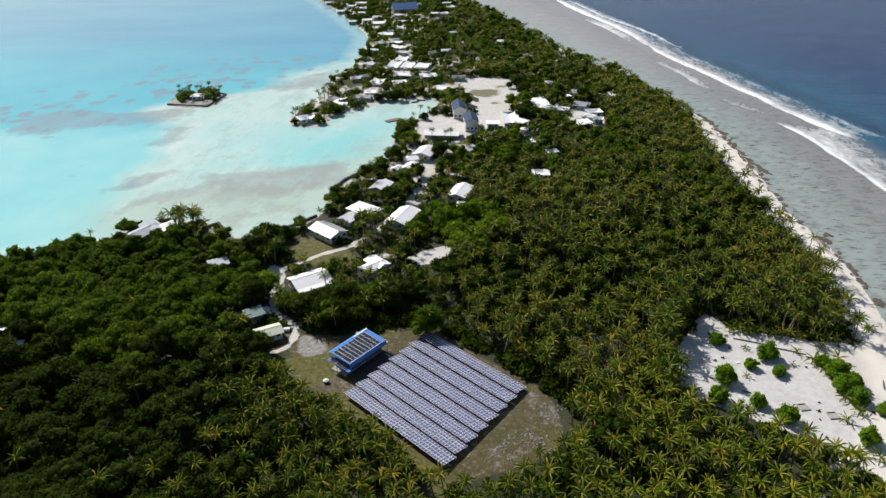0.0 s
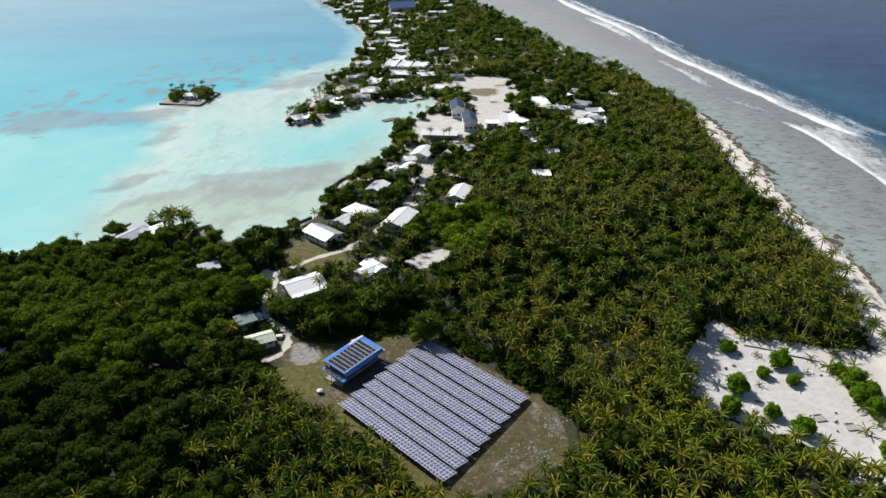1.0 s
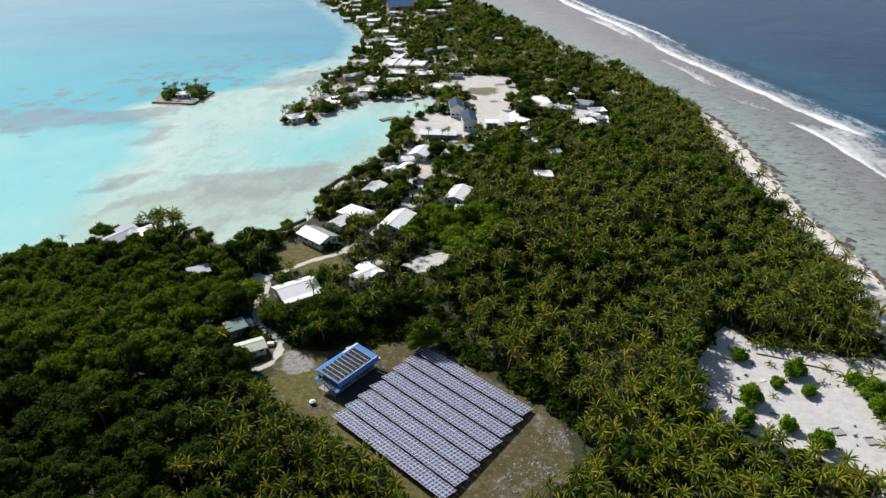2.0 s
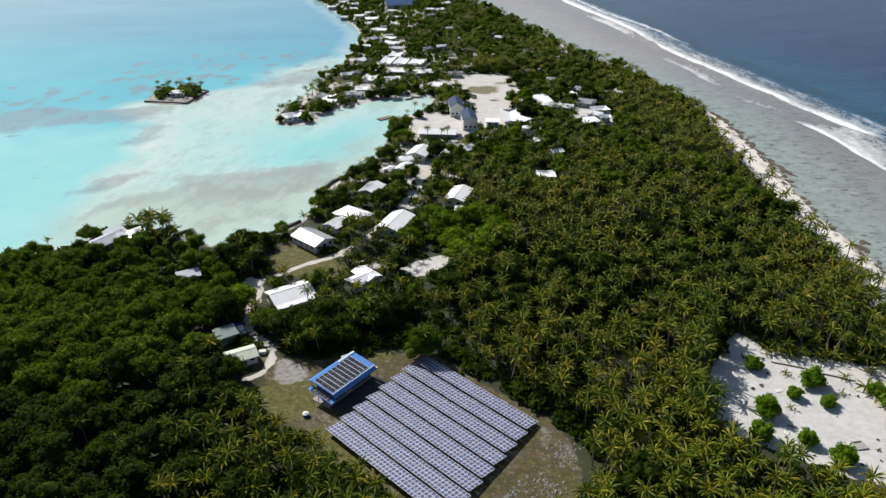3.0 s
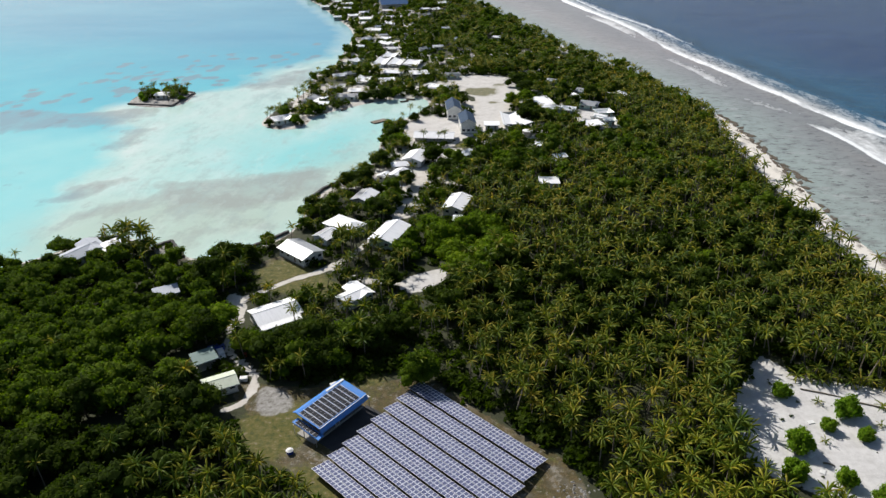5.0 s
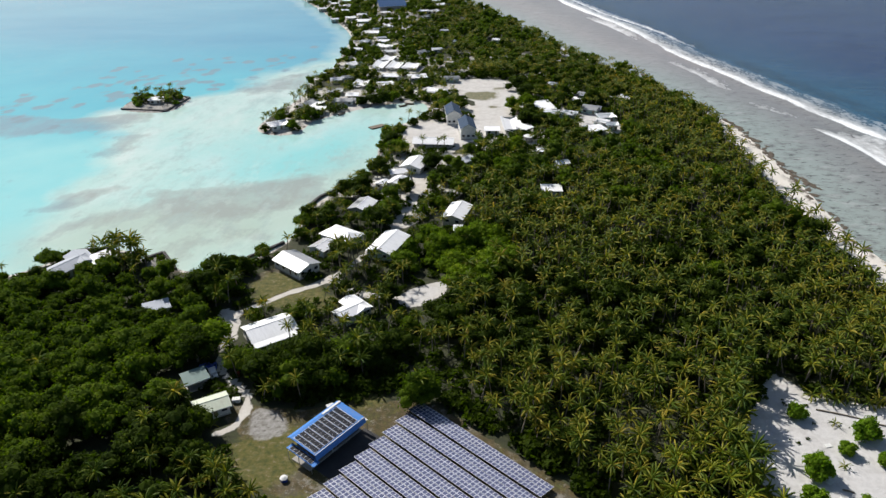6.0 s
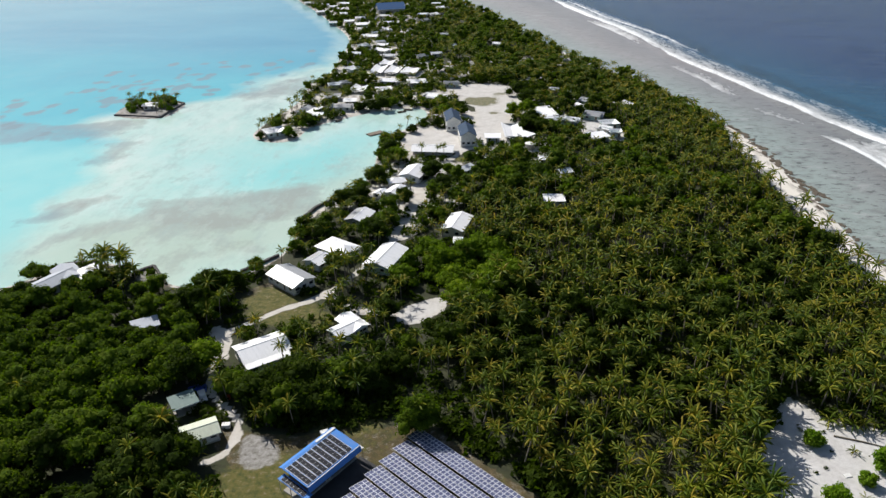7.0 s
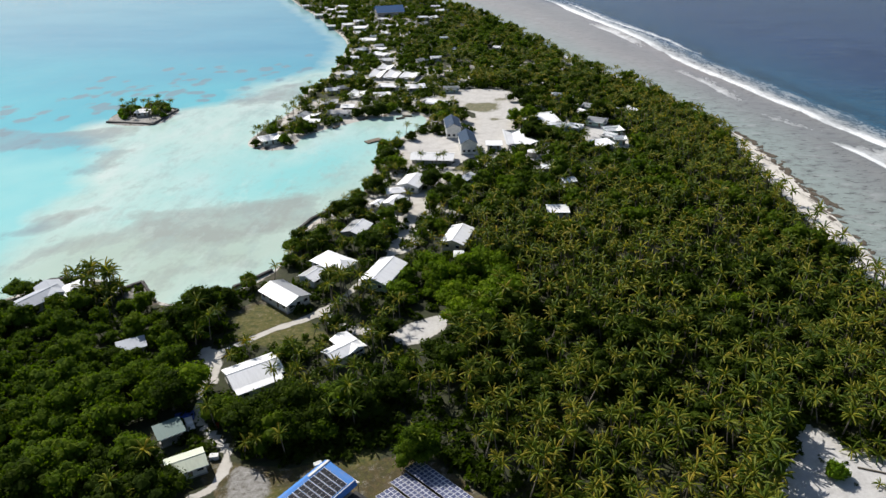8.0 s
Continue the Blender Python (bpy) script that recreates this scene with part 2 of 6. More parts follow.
NORTH_SAND = spline([(-76, 300), (-30, 284), (-20, 330), (-36, 400), (-40, 480), (-50, 570), (-140, 570), (-108, 496), (-86, 430), (-74, 350)], 5.0, True)
SANDY_YARD = spline([(-18, 93), (-13, 90), (-6, 98), (-4, 106), (-9, 116), (-14, 117), (-13, 105)], 2.0, True)
GRASS_YARD = spline([(-54, 55), (-48, 61), (-36, 52), (-32, 47), (-46, 44)], 2.0, True)
SQUARE = spline([(-1, 282), (12, 289), (30, 282), (35, 252), (27, 226), (28, 196), (16, 188), (8, 176), (-10, 171), (-22, 190), (-18, 205), (-10, 206), (8, 210), (10, 235), (2, 255)], 3.0, True)
TOWN_SAND = spline([(-45, 118), (-30, 112), (-24, 96), (-8, 96), (-4, 112), (2, 130), (6, 150), (0, 168), (-22, 168), (-24, 150), (-20, 132), (-30, 126)], 3.0, True)
SPIT_SAND = spline([(-86, 192), (-74, 193), (-66, 212), (-45, 230), (-50, 250), (-66, 260), (-80, 245), (-84, 215)], 3.0, True)
EAST_YARD = spline([(62, 199), (76, 195), (79, 207), (73, 222), (64, 219)], 2.0, True)
EAST_SAND = spline([(56, 196), (76, 190), (80, 206), (74, 226), (62, 244), (50, 226), (44, 216)], 3.0, True)
ROADS = [(spline([(-43.5, -11.8), (-40.5, -9.5), (-39.3, -4.5), (-40.3, 1.1), (-43.9, 5.2), (-47.4, 7.7), (-50, 11.3)], 1.5), 0.85), (spline([(-50, 11.3), (-52, 19), (-54, 33), (-44, 45), (-31, 56), (-20, 78), (-13, 100), (-9, 129), (-2, 159), (6, 178)], 2.0), 1.05),
         (spline([(-57, 36), (-54, 33), (-52, 24)], 2.0), 1.9),
         (spline([(-31, 56), (-24, 48), (-12, 46)], 2.0), 1.6),
         (spline([(5, 283), (-14, 300), (-34, 345), (-50, 400), (-70, 470), (-100, 560)], 4.0), 2.0)]


def axis(lo, hi, parts, reach=4300.0, grow=1.35):
    """Grid lines: fine steps between the stops of parts, growing ones out to the horizon."""
    v = []
    for a, b, s in parts:
        v += list(np.arange(a, b, s))
    v.append(parts[-1][1])
    s, x = parts[-1][2], v[-1]
    while x < hi * reach / abs(hi):
        s *= grow
        x += s
        v.append(x)
    s, x, w = parts[0][2], v[0], []
    while x > -reach:
        s *= grow
        x -= s
        w.append(x)
    return np.array(w[::-1] + v)


def sheet(name, xs, ys, height, fields, mat):
    X, Y = np.meshgrid(xs, ys)
    nx, ny = len(xs), len(ys)
    co = np.stack([X, Y, height(X, Y)], -1).reshape(-1, 3)
    idx = np.arange(nx * ny).reshape(ny, nx)
    q = np.stack([idx[:-1, :-1], idx[:-1, 1:], idx[1:, 1:], idx[1:, :-1]], -1).reshape(-1, 4)
    me = raw_mesh(name, co, q)
    for k, v in fields(X, Y).items():
        a = me.attributes.new(k, 'FLOAT', 'POINT')
        a.data.foreach_set("value", np.ascontiguousarray(v, np.float32).ravel())
    me.materials.append(mat)
    me.polygons.foreach_set("use_smooth", np.ones(len(me.polygons), bool))
    return new(name, me)


def raw_mesh(name, co, faces):
    """A mesh from an array of corners and an array of faces that all have as many corners."""
    me = bpy.data.meshes.new(name)
    k = faces.shape[1]
    me.vertices.add(len(co))
    me.vertices.foreach_set("co", np.ascontiguousarray(co, np.float32).ravel())
    me.loops.add(faces.size)
    me.loops.foreach_set("vertex_index", np.ascontiguousarray(faces, np.int32).ravel())
    me.polygons.add(len(faces))
    me.polygons.foreach_set("loop_start", np.arange(0, faces.size, k, dtype=np.int32))
    me.update(calc_edges=True)
    return me


# ---- ground ----
def land_distance(X, Y):
    far = (np.abs(X) > 900) | (np.abs(Y - 150) > 900)
    d = np.full(X.shape, -900.0)
    near = ~far
    a = signed(X[near], Y[near], ISLAND)
    b = signed(X[near], Y[near], ISLET)
    d[near] = np.maximum(a, b)
    return d


def ground_height(X, Y):
    d = land_distance(X, Y)
    return np.where(d > 0, np.minimum(0, WATER + 0.14 * d), np.maximum(-4, WATER + 0.1 * d)) + 0.0


def ground_fields(X, Y):
    d = land_distance(X, Y)
    wob = (vnoise(X, Y, 9) - 0.5) * 5
    sand = np.zeros(X.shape)
    near = (np.abs(X) < 300) & (Y > -120) & (Y < 620)
    x, y, w = X[near], Y[near], wob[near]
    s = np.zeros(x.shape)
    for poly, soft in ((SAND_CLEARING, 1.0), (DIRT_CLEARING, 1.5), (SANDY_YARD, 1.5), (ISLET, 1.0), (NORTH_SAND, 6.0), (SQUARE, 2.0), (TOWN_SAND, 4.0), (SPIT_SAND, 3.0), (EAST_SAND, 3.0)):
        s = np.maximum(s, step01(signed(x, y, poly) + w, -soft, soft))
    vil = step01(y, 95, 125) * (1 - step01(y, 330, 380)) * (1 - step01(x + 0.0 * y, np.where(y > 165, 60, 0), np.where(y > 165, 75, 12)))
    s = np.maximum(s, vil * step01(vnoise(x, y, 13, 3), 0.36, 0.50) * 0.9)
    for line, half in ROADS:
        s = np.maximum(s, 1 - step01(line_distance(x, y, line) + w * 0.12, half * 0.7, half * 1.4))
    track = np.zeros(x.shape)
    for line, half in ROADS:
        track = np.maximum(track, 1 - step01(line_distance(x, y, line) + w * 0.1, half * 0.8, half * 1.5))
    bare = np.ones(X.shape)
    bare[near] = 1 - track
    g = np.zeros(x.shape)
    for poly in (ARRAY_FIELD, GRASS_YARD):
        g = np.maximum(g, step01(signed(x, y, poly) + w * 0.6, -1.5, 1.5))
    sand[near] = s
    grey = np.zeros(X.shape)
    grey[near] = np.maximum(0.85 * np.exp(-(((x + 86) / 6) ** 2 + ((y - 64) / 5) ** 2)), np.maximum(step01(signed(x, y, ISLET), -1, 1) * 0.9, step01(signed(x, y, YARD_PATCH) + w * 0.6, -1.2, 1.5) * 0.75))
    grass = np.zeros(X.shape)
    grass[near] = g
    east = (X > 60) & (d > -6)
    beach = np.where(east, 1 - step01(d + wob * 0.8 - np.interp(Y, [-60, -45, -25], [22, 14, 0]), 9, 14), 1 - step01(d + wob * 0.4, 0.4, 1.8))
    ash = np.zeros(X.shape)
    ash[near] = np.maximum(step01(signed(x, y, SAND_CLEARING) + w * 0.5, -1, 4), np.maximum(np.maximum(0.8 * step01(signed(x, y, DIRT_CLEARING), -2, 2), step01(signed(x, y, EAST_YARD), -2, 3)), 0.6 * step01(signed(x, y, SQUARE), -2, 4))) * (1 - step01(x, 104, 112))
    return {"ash": ash, "shell": np.where(east, beach, 0.0), "grey": grey, "sand": np.maximum(sand, beach), "grass": grass, "wet": 1 - step01(d, 1.0, 6.0), "lawn": bare * (0.05 + 1.9 * vnoise(X, Y, 6)) * (1.9 * np.exp(-(((X - 13) / 9) ** 2 + ((Y - 252) / 7.5) ** 2)) + 0.8 * np.exp(-(((X - 24) / 6) ** 2 + ((Y - 266) / 5) ** 2)) + 0.9 * np.exp(-(((X - 5) / 5) ** 2 + ((Y - 164) / 5) ** 2)) + 0.7 * np.exp(-(((X - 20) / 5) ** 2 + ((Y - 232) / 3) ** 2)) + 1.5 * np.exp(-(((X + 30) / 9) ** 2 + ((Y + 18) / 9) ** 2)) + 0.8 * np.exp(-(((X + 6 + (Y + 45)) / 5) ** 2)) * (Y < -28) * (X < 12) + 0.7 * np.exp(-(((X + 16) / 16) ** 2 + ((Y - 1) / 5) ** 2)) + 0.8 * np.exp(-(((X - 31) / 4) ** 2 + ((Y + 44) / 5) ** 2)) + 1.5 * np.exp(-(((X + 46) / 10) ** 2 + ((Y - 51) / 7) ** 2)) + 1.5 * np.exp(-(((X + 35) / 9) ** 2 + ((Y - 42) / 5) ** 2)))}


m, n, l, p = shader("island_ground")
litter = ramp(n, l, noise_tex(n, l, 0.5, 6, 0.65), [(0.3, (0.018, 0.022, 0.008)), (0.55, (0.034, 0.038, 0.013)), (0.75, (0.032, 0.052, 0.010))])
grass = ramp(n, l, noise_tex(n, l, 0.26, 7, 0.78), [(0.34, (0.085, 0.105, 0.014)), (0.43, (0.150, 0.138, 0.028)), (0.48, (0.070, 0.048, 0.018)), (0.54, (0.15, 0.108, 0.040)), (0.59, (0.29, 0.27, 0.235)), (0.68, (0.40, 0.39, 0.365))])
grass = mix(n, l, ramp(n, l, noise_tex(n, l, 0.6, 6, 0.8), [(0.46, 0.0), (0.54, 0.9)]), grass, (0.040, 0.038, 0.012))
grass = mix(n, l, ramp(n, l, noise_tex(n, l, 0.5, 6, 0.85), [(0.57, 0.0), (0.64, 0.85)]), grass, (0.44, 0.43, 0.41))
grass = mix(n, l, 0.52, grass, ramp(n, l, noise_tex(n, l, 0.11, 5, 0.7), [(0.38, (0.050, 0.054, 0.010)), (0.52, (0.074, 0.052, 0.020)), (0.66, (0.15, 0.138, 0.115))]))
sandc = ramp(n, l, noise_tex(n, l, 0.22, 6, 0.65), [(0.25, (0.38, 0.345, 0.30)), (0.5, (0.53, 0.50, 0.455)), (0.75, (0.60, 0.575, 0.535))])
sandc = mix(n, l, ramp(n, l, noise_tex(n, l, 2.4, 5, 0.7), [(0.55, 0.0), (0.8, 0.5)]), sandc, (0.26, 0.225, 0.175))
sandc = mix(n, l, calc(n, l, 'MULTIPLY', attr(n, "shell"), 0.7), sandc, (0.74, 0.70, 0.63))
sandc = mix(n, l, calc(n, l, 'MULTIPLY', attr(n, "ash"), 0.6), sandc, ramp(n, l, noise_tex(n, l, 0.45, 6, 0.75), [(0.35, (0.40, 0.40, 0.41)), (0.55, (0.58, 0.58, 0.59)), (0.7, (0.64, 0.64, 0.65))]))
edge = calc(n, l, 'MULTIPLY', calc(n, l, 'SUBTRACT', noise_tex(n, l, 0.9, 5, 0.7), 0.5), 0.8)
gm = ramp(n, l, calc(n, l, 'ADD', attr(n, "grass"), edge), [(0.4, 0.0), (0.6, 1.0)])
sm = ramp(n, l, calc(n, l, 'ADD', attr(n, "sand"), edge), [(0.38, 0.0), (0.58, 1.0)])
c = mix(n, l, sm, mix(n, l, gm, litter, grass), sandc)
lm = ramp(n, l, calc(n, l, 'ADD', attr(n, "lawn"), edge), [(0.4, 0.0), (0.65, 0.85)])
c = mix(n, l, lm, c, ramp(n, l, noise_tex(n, l, 0.7, 5, 0.7), [(0.33, (0.034, 0.046, 0.006)), (0.47, (0.080, 0.086, 0.011)), (0.57, (0.125, 0.106, 0.022)), (0.68, (0.21, 0.185, 0.13))]))
gv = ramp(n, l, calc(n, l, 'ADD', attr(n, "grey"), edge), [(0.35, 0.0), (0.6, 0.9)])
c = mix(n, l, gv, c, ramp(n, l, noise_tex(n, l, 0.8, 6, 0.75), [(0.35, (0.13, 0.12, 0.10)), (0.5, (0.27, 0.26, 0.245)), (0.65, (0.38, 0.37, 0.36))]))
rock = ramp(n, l, noise_tex(n, l, 0.19, 5, 0.7, (1, 0.55, 1)), [(0.50, 0.0), (0.60, 1.0)])
wetrock = calc(n, l, 'MULTIPLY', rock, attr(n, "wet"))
c = mix(n, l, wetrock, c, (0.085, 0.065, 0.045))
l.new(c, p.inputs["Base Color"])
p.inputs["Roughness"].default_value = 0.95
bump(n, l, p, noise_tex(n, l, 1.8, 6, 0.7), 0.5, 0.25)
ground = sheet("ground", axis(-1, 1, [(-230, -75, 3.5), (-75, 148, 1.3), (148, 300, 5)]), axis(-1, 1, [(-70, 70, 1.3), (70, 290, 1.6), (290, 640, 4)]), ground_height, ground_fields, m)
tagged(ground, "pale coral sand and leaf litter of a low island", "ground", kind="structure")

# ---- water ----
SURF_MAIN = spline([(40, 660), (78, 590), (108, 490), (130, 403), (138, 359), (152, 316), (167, 266), (180, 218), (190, 188), (196, 170)], 4.0)
SURF_NEAR = spline([(166, 206), (171, 190), (174, 163), (178, 137), (182, 110), (186, 70), (184, 10), (170, -80), (150, -200)], 4.0)
SURF_REEF_A = spline([(128, 345), (140, 312), (146, 284), (150, 258)], 4.0)
SURF_REEF_B = spline([(150, 252), (156, 236), (164, 222), (170, 212)], 4.0)
SURF_OUTER = spline([(84, 600), (103, 562), (120, 497), (143, 431), (152, 396), (160, 365)], 4.0)
SURF_INNER = spline([(98, 495), (116, 430), (124, 395)], 4.0)
REEF_EDGE = spline([(20, 680), (70, 585), (104, 490), (128, 402), (136, 358), (150, 316), (165, 266), (178, 216), (184, 180), (188, 140), (192, 80), (190, 0), (176, -100), (150, -240), (100, -600)], 4.0)
SHALLOWS = spline([(-118, 50), (-124, 82), (-138, 103), (-141, 124), (-150, 149), (-152, 172), (-163, 203), (-172, 214), (-166, 226), (-142, 244), (-130, 270), (-116, 299), (-90, 332), (-76, 360),
                   (-60, 340), (-40, 300), (0, 230), (0, 100), (-40, 40), (-100, 30)], 5.0, True)


def blob(X, Y, x, y, rx, ry, turn=0.0):
    c, s = math.cos(radians(turn)), math.sin(radians(turn))
    u, v = (X - x) * c + (Y - y) * s, -(X - x) * s + (Y - y) * c
    return np.exp(-((u / rx) ** 2 + (v / ry) ** 2))


def water_fields(X, Y):
    W = {}
    near = (np.abs(X) < 700) & (Y > -400) & (Y < 900)
    x, y = X[near], Y[near]
    wx, wy = x + (vnoise(x, y, 45) - 0.5) * 46, y + (vnoise(x + 500, y, 45) - 0.5) * 46
    shallow = np.maximum(step01(signed(wx, wy, SHALLOWS), -16, 16), 0.5 * (1 - step01(-signed(x, y, ISLAND), 3, 22)) * (x < 0))
    bay = blob(wx, wy, -47, 180, 22, 34, -20) + blob(wx, wy, -62, 150, 26, 16, 15) + 0.8 * blob(wx, wy, -95, 165, 30, 22) + 0.5 * blob(wx, wy, -105, 110, 26, 20)
    weed = sum(k * blob(wx, wy, *q) for k, q in ((1.3, (-81, 113, 28, 15, 22)), (1.0, (-93, 101, 20, 8, 20)), (1.0, (-68, 130, 16, 9, 30)), (0.7, (-93, 124, 16, 7, 20)), (1.1, (-68, 104, 20, 11, 25)), (0.7, (-74, 80, 24, 10)),
                                              (0.9, (-146, 161, 15, 11, 30)), (0.7, (-140, 177, 15, 6, 20)), (1.0, (-129, 110, 17, 5, 50)), (0.9, (-134, 99, 12, 4, 40)), (0.6, (-120, 84, 20, 6, 40)), (1.3, (-165, 207, 22, 6, 15)),
                                              (2.3, (-193, 190, 32, 12, 10)), (1.6, (-216, 200, 22, 9, 10)), (1.0, (-123, 272, 17, 9, 40)), (1.0, (-105, 287, 22, 9, 40)), (0.5, (-110, 150, 14, 6, 30))))
    weed = weed * (0.25 + 1.4 * vnoise(x, y, 16))
    patch = np.zeros(x.shape)
    pr = np.random.RandomState(4)
    for k in range(105):
        u = pr.rand()
        cx, cy = -262 + 165 * u + pr.normal(0, 15), 200 + 140 * u + pr.normal(0, 26)
        rx, ry, tn = pr.uniform(2.6, 5.4), pr.uniform(3.0, 7.5), pr.uniform(-25, 25)
        near_k = (np.abs(x - cx) < 25) & (np.abs(y - cy) < 25)
        patch[near_k] = np.maximum(patch[near_k], pr.uniform(0.5, 1.0) * blob(x[near_k], y[near_k], cx, cy, rx, ry, tn))
    patch *= 1 - shallow
    sea = step01(x - np.interp(y, [-400, 100, 250, 340, 400, 510, 600, 900], [60, 60, 60, 40, 10, -30, -70, -260]), -6, 6)
    out = -signed(x, y, np.vstack([REEF_EDGE, [(-900, -600), (-900, 900)]]))
    rough = (vnoise(x, y, 26) - 0.5) * 14
    surf = {}
    for key, line in (("surf_a", SURF_MAIN), ("surf_b", SURF_NEAR), ("surf_c", SURF_INNER), ("surf_d", SURF_REEF_A), ("surf_e", SURF_REEF_B), ("surf_f", SURF_OUTER)):
        up = line[0, 1] > line[-1, 1]
        side = np.interp(y, line[::-1, 1] if up else line[:, 1], line[::-1, 0] if up else line[:, 0]) + (vnoise(x * 0 + 9, y, 40, 3) - 0.5) * 9
        ends = step01(y, line[:, 1].min() - 4, line[:, 1].min() + 22) * (1 - step01(y, line[:, 1].max() - 22, line[:, 1].max() + 4))
        surf[key] = np.clip((x - side) * 0.92 / 60 + 0.25, 0, 1) * (ends > 0)
        surf[key + "_amt"] = ends * np.clip(0.30 + 1.25 * vnoise(x * 0 + 21, y, 46, 4), 0.4, 1.15)
    dl = -signed(x, y, ISLAND)
    for k, v, d0 in (("shallow", shallow, 0), ("bay", bay, 0), ("far", step01(y + 0.25 * (x + 200) + (vnoise(x, y, 60) - 0.5) * 60, 250, 420), 0), ("basin", 1 - step01(y - 0.3 * (x + 200) + (vnoise(x, y, 40) - 0.5) * 80, 158, 222), 0), ("weed", np.clip(weed, 0, 1) * 0.9, 0), ("murk", np.clip(blob(wx, wy, -72, 86, 44, 30, 20) + 0.7 * blob(wx, wy, -110, 80, 26, 16) + 0.8 * blob(wx, wy, -44, 130, 16, 26, -20), 0, 1) * (0.5 + vnoise(x, y, 22)), 0), ("patch", patch, 0), ("sea", sea, 0), ("deep", step01(out + rough * 0.6, -2, 24), 0),
                     *((k_, v_, 0) for k_, v_ in surf.items()), ("warm", step01(y, 190, 380), 0), ("teal", (1 - step01(out + rough * 2, 15, 120)) * (0.35 + 0.65 * (1 - step01(y, 240, 460))), 0), ("rim", np.exp(-((out + 10 + rough) / 16) ** 2), 0), ("shore", 1 - step01(dl, 2, 40), 0)):
        a = np.full(X.shape, float(d0))
        a[near] = v
        W[k] = a
    W["sea"][~near & (X > 0)] = 1
    W["deep"][~near & (X > 0)] = 1
    return W


def water_height(X, Y):
    z = np.full(X.shape, WATER)
    near = (X > 20) & (X < 320) & (Y > -100) & (Y < 660)
    x, y = X[near], Y[near]
    h = np.zeros(x.shape)
    for line, top in ((SURF_MAIN, 1.1), (SURF_NEAR, 0.9)):
        d = line_distance(x, y, line)
        h = np.maximum(h, top * np.exp(-(d / 4.0) ** 2) * (0.4 + 0.9 * vnoise(x, y, 22, 2)))
    z[near] += h
    return z


m, n, l, p = shader("sea_water")
wob = calc(n, l, 'SUBTRACT', noise_tex(n, l, 0.05, 6, 0.66), 0.5)
fine = calc(n, l, 'SUBTRACT', noise_tex(n, l, 0.09, 6, 0.68, (1.3, 0.65, 1), 0.25), 0.5)
turq = ramp(n, l, noise_tex(n, l, 0.012, 3, 0.5), [(0.3, (0.075, 0.41, 0.515)), (0.7, (0.12, 0.50, 0.57))])
basin = ramp(n, l, noise_tex(n, l, 0.02, 4, 0.55), [(0.3, (0.20, 0.57, 0.595)), (0.7, (0.31, 0.63, 0.62))])
turq = mix(n, l, attr(n, "far"), turq, ramp(n, l, noise_tex(n, l, 0.015, 4, 0.55, (0.6, 1.4, 1), 0.3), [(0.3, (0.085, 0.31, 0.45)), (0.7, (0.12, 0.37, 0.50))]))
turq = mix(n, l, attr(n, "basin"), turq, basin)
pale = ramp(n, l, noise_tex(n, l, 0.035, 6, 0.65, (1.2, 0.7, 1), 0.4), [(0.3, (0.39, 0.61, 0.56)), (0.5, (0.49, 0.65, 0.595)), (0.7, (0.60, 0.68, 0.635))])
c = mix(n, l, ramp(n, l, calc(n, l, 'ADD', attr(n, "shallow"), calc(n, l, 'MULTIPLY', wob, 0.7)), [(0.15, 0.0), (0.85, 1.0)]), turq, pale)
c = mix(n, l, calc(n, l, 'MULTIPLY', attr(n, "bay"), 0.7, True), c, (0.27, 0.61, 0.60))
c = mix(n, l, calc(n, l, 'MULTIPLY', attr(n, "murk"), 0.75, True), c, (0.40, 0.50, 0.42))
wd = calc(n, l, 'ADD', calc(n, l, 'ADD', attr(n, "weed"), calc(n, l, 'MULTIPLY', wob, 1.5)), calc(n, l, 'MULTIPLY', fine, 1.3))
c = mix(n, l, ramp(n, l, wd, [(0.30, 0.0), (0.52, 0.46), (0.95, 0.85)]), c, mix(n, l, attr(n, "shallow"), (0.20, 0.31, 0.36), (0.31, 0.34, 0.31)))
c = mix(n, l, ramp(n, l, calc(n, l, 'SUBTRACT', noise_tex(n, l, 0.07, 7, 0.72, (1.2, 0.6, 1), 0.5), calc(n, l, 'MULTIPLY', calc(n, l, 'SUBTRACT', 1.0, attr(n, "shallow")), 0.5)), [(0.54, 0.0), (0.74, 0.45)]), c, (0.58, 0.69, 0.64))
some = calc(n, l, 'ADD', calc(n, l, 'MULTIPLY', attr(n, "shallow"), 0.85), 0.12)
c = mix(n, l, calc(n, l, 'MULTIPLY', some, ramp(n, l, noise_tex(n, l, 0.05, 7, 0.75, (1.2, 0.6, 1), 0.4), [(0.52, 0.0), (0.68, 0.6)])), c, (0.33, 0.42, 0.40))
c = mix(n, l, calc(n, l, 'MULTIPLY', some, ramp(n, l, noise_tex(n, l, 0.16, 6, 0.75, (1.2, 0.6, 1), 0.4), [(0.52, 0.0), (0.70, 0.4)])), c, (0.38, 0.47, 0.44))
pt = ramp(n, l, calc(n, l, 'ADD', attr(n, "patch"), calc(n, l, 'MULTIPLY', calc(n, l, 'SUBTRACT', noise_tex(n, l, 0.3, 4, 0.65), 0.5), 0.7)), [(0.30, 0.0), (0.56, 0.8)])
c = mix(n, l, pt, c, (0.19, 0.275, 0.31))
flat = ramp(n, l, noise_tex(n, l, 0.03, 6, 0.68, (1, 0.45, 1), 0.3), [(0.3, (0.235, 0.225, 0.225)), (0.5, (0.285, 0.275, 0.272)), (0.75, (0.35, 0.34, 0.335))])
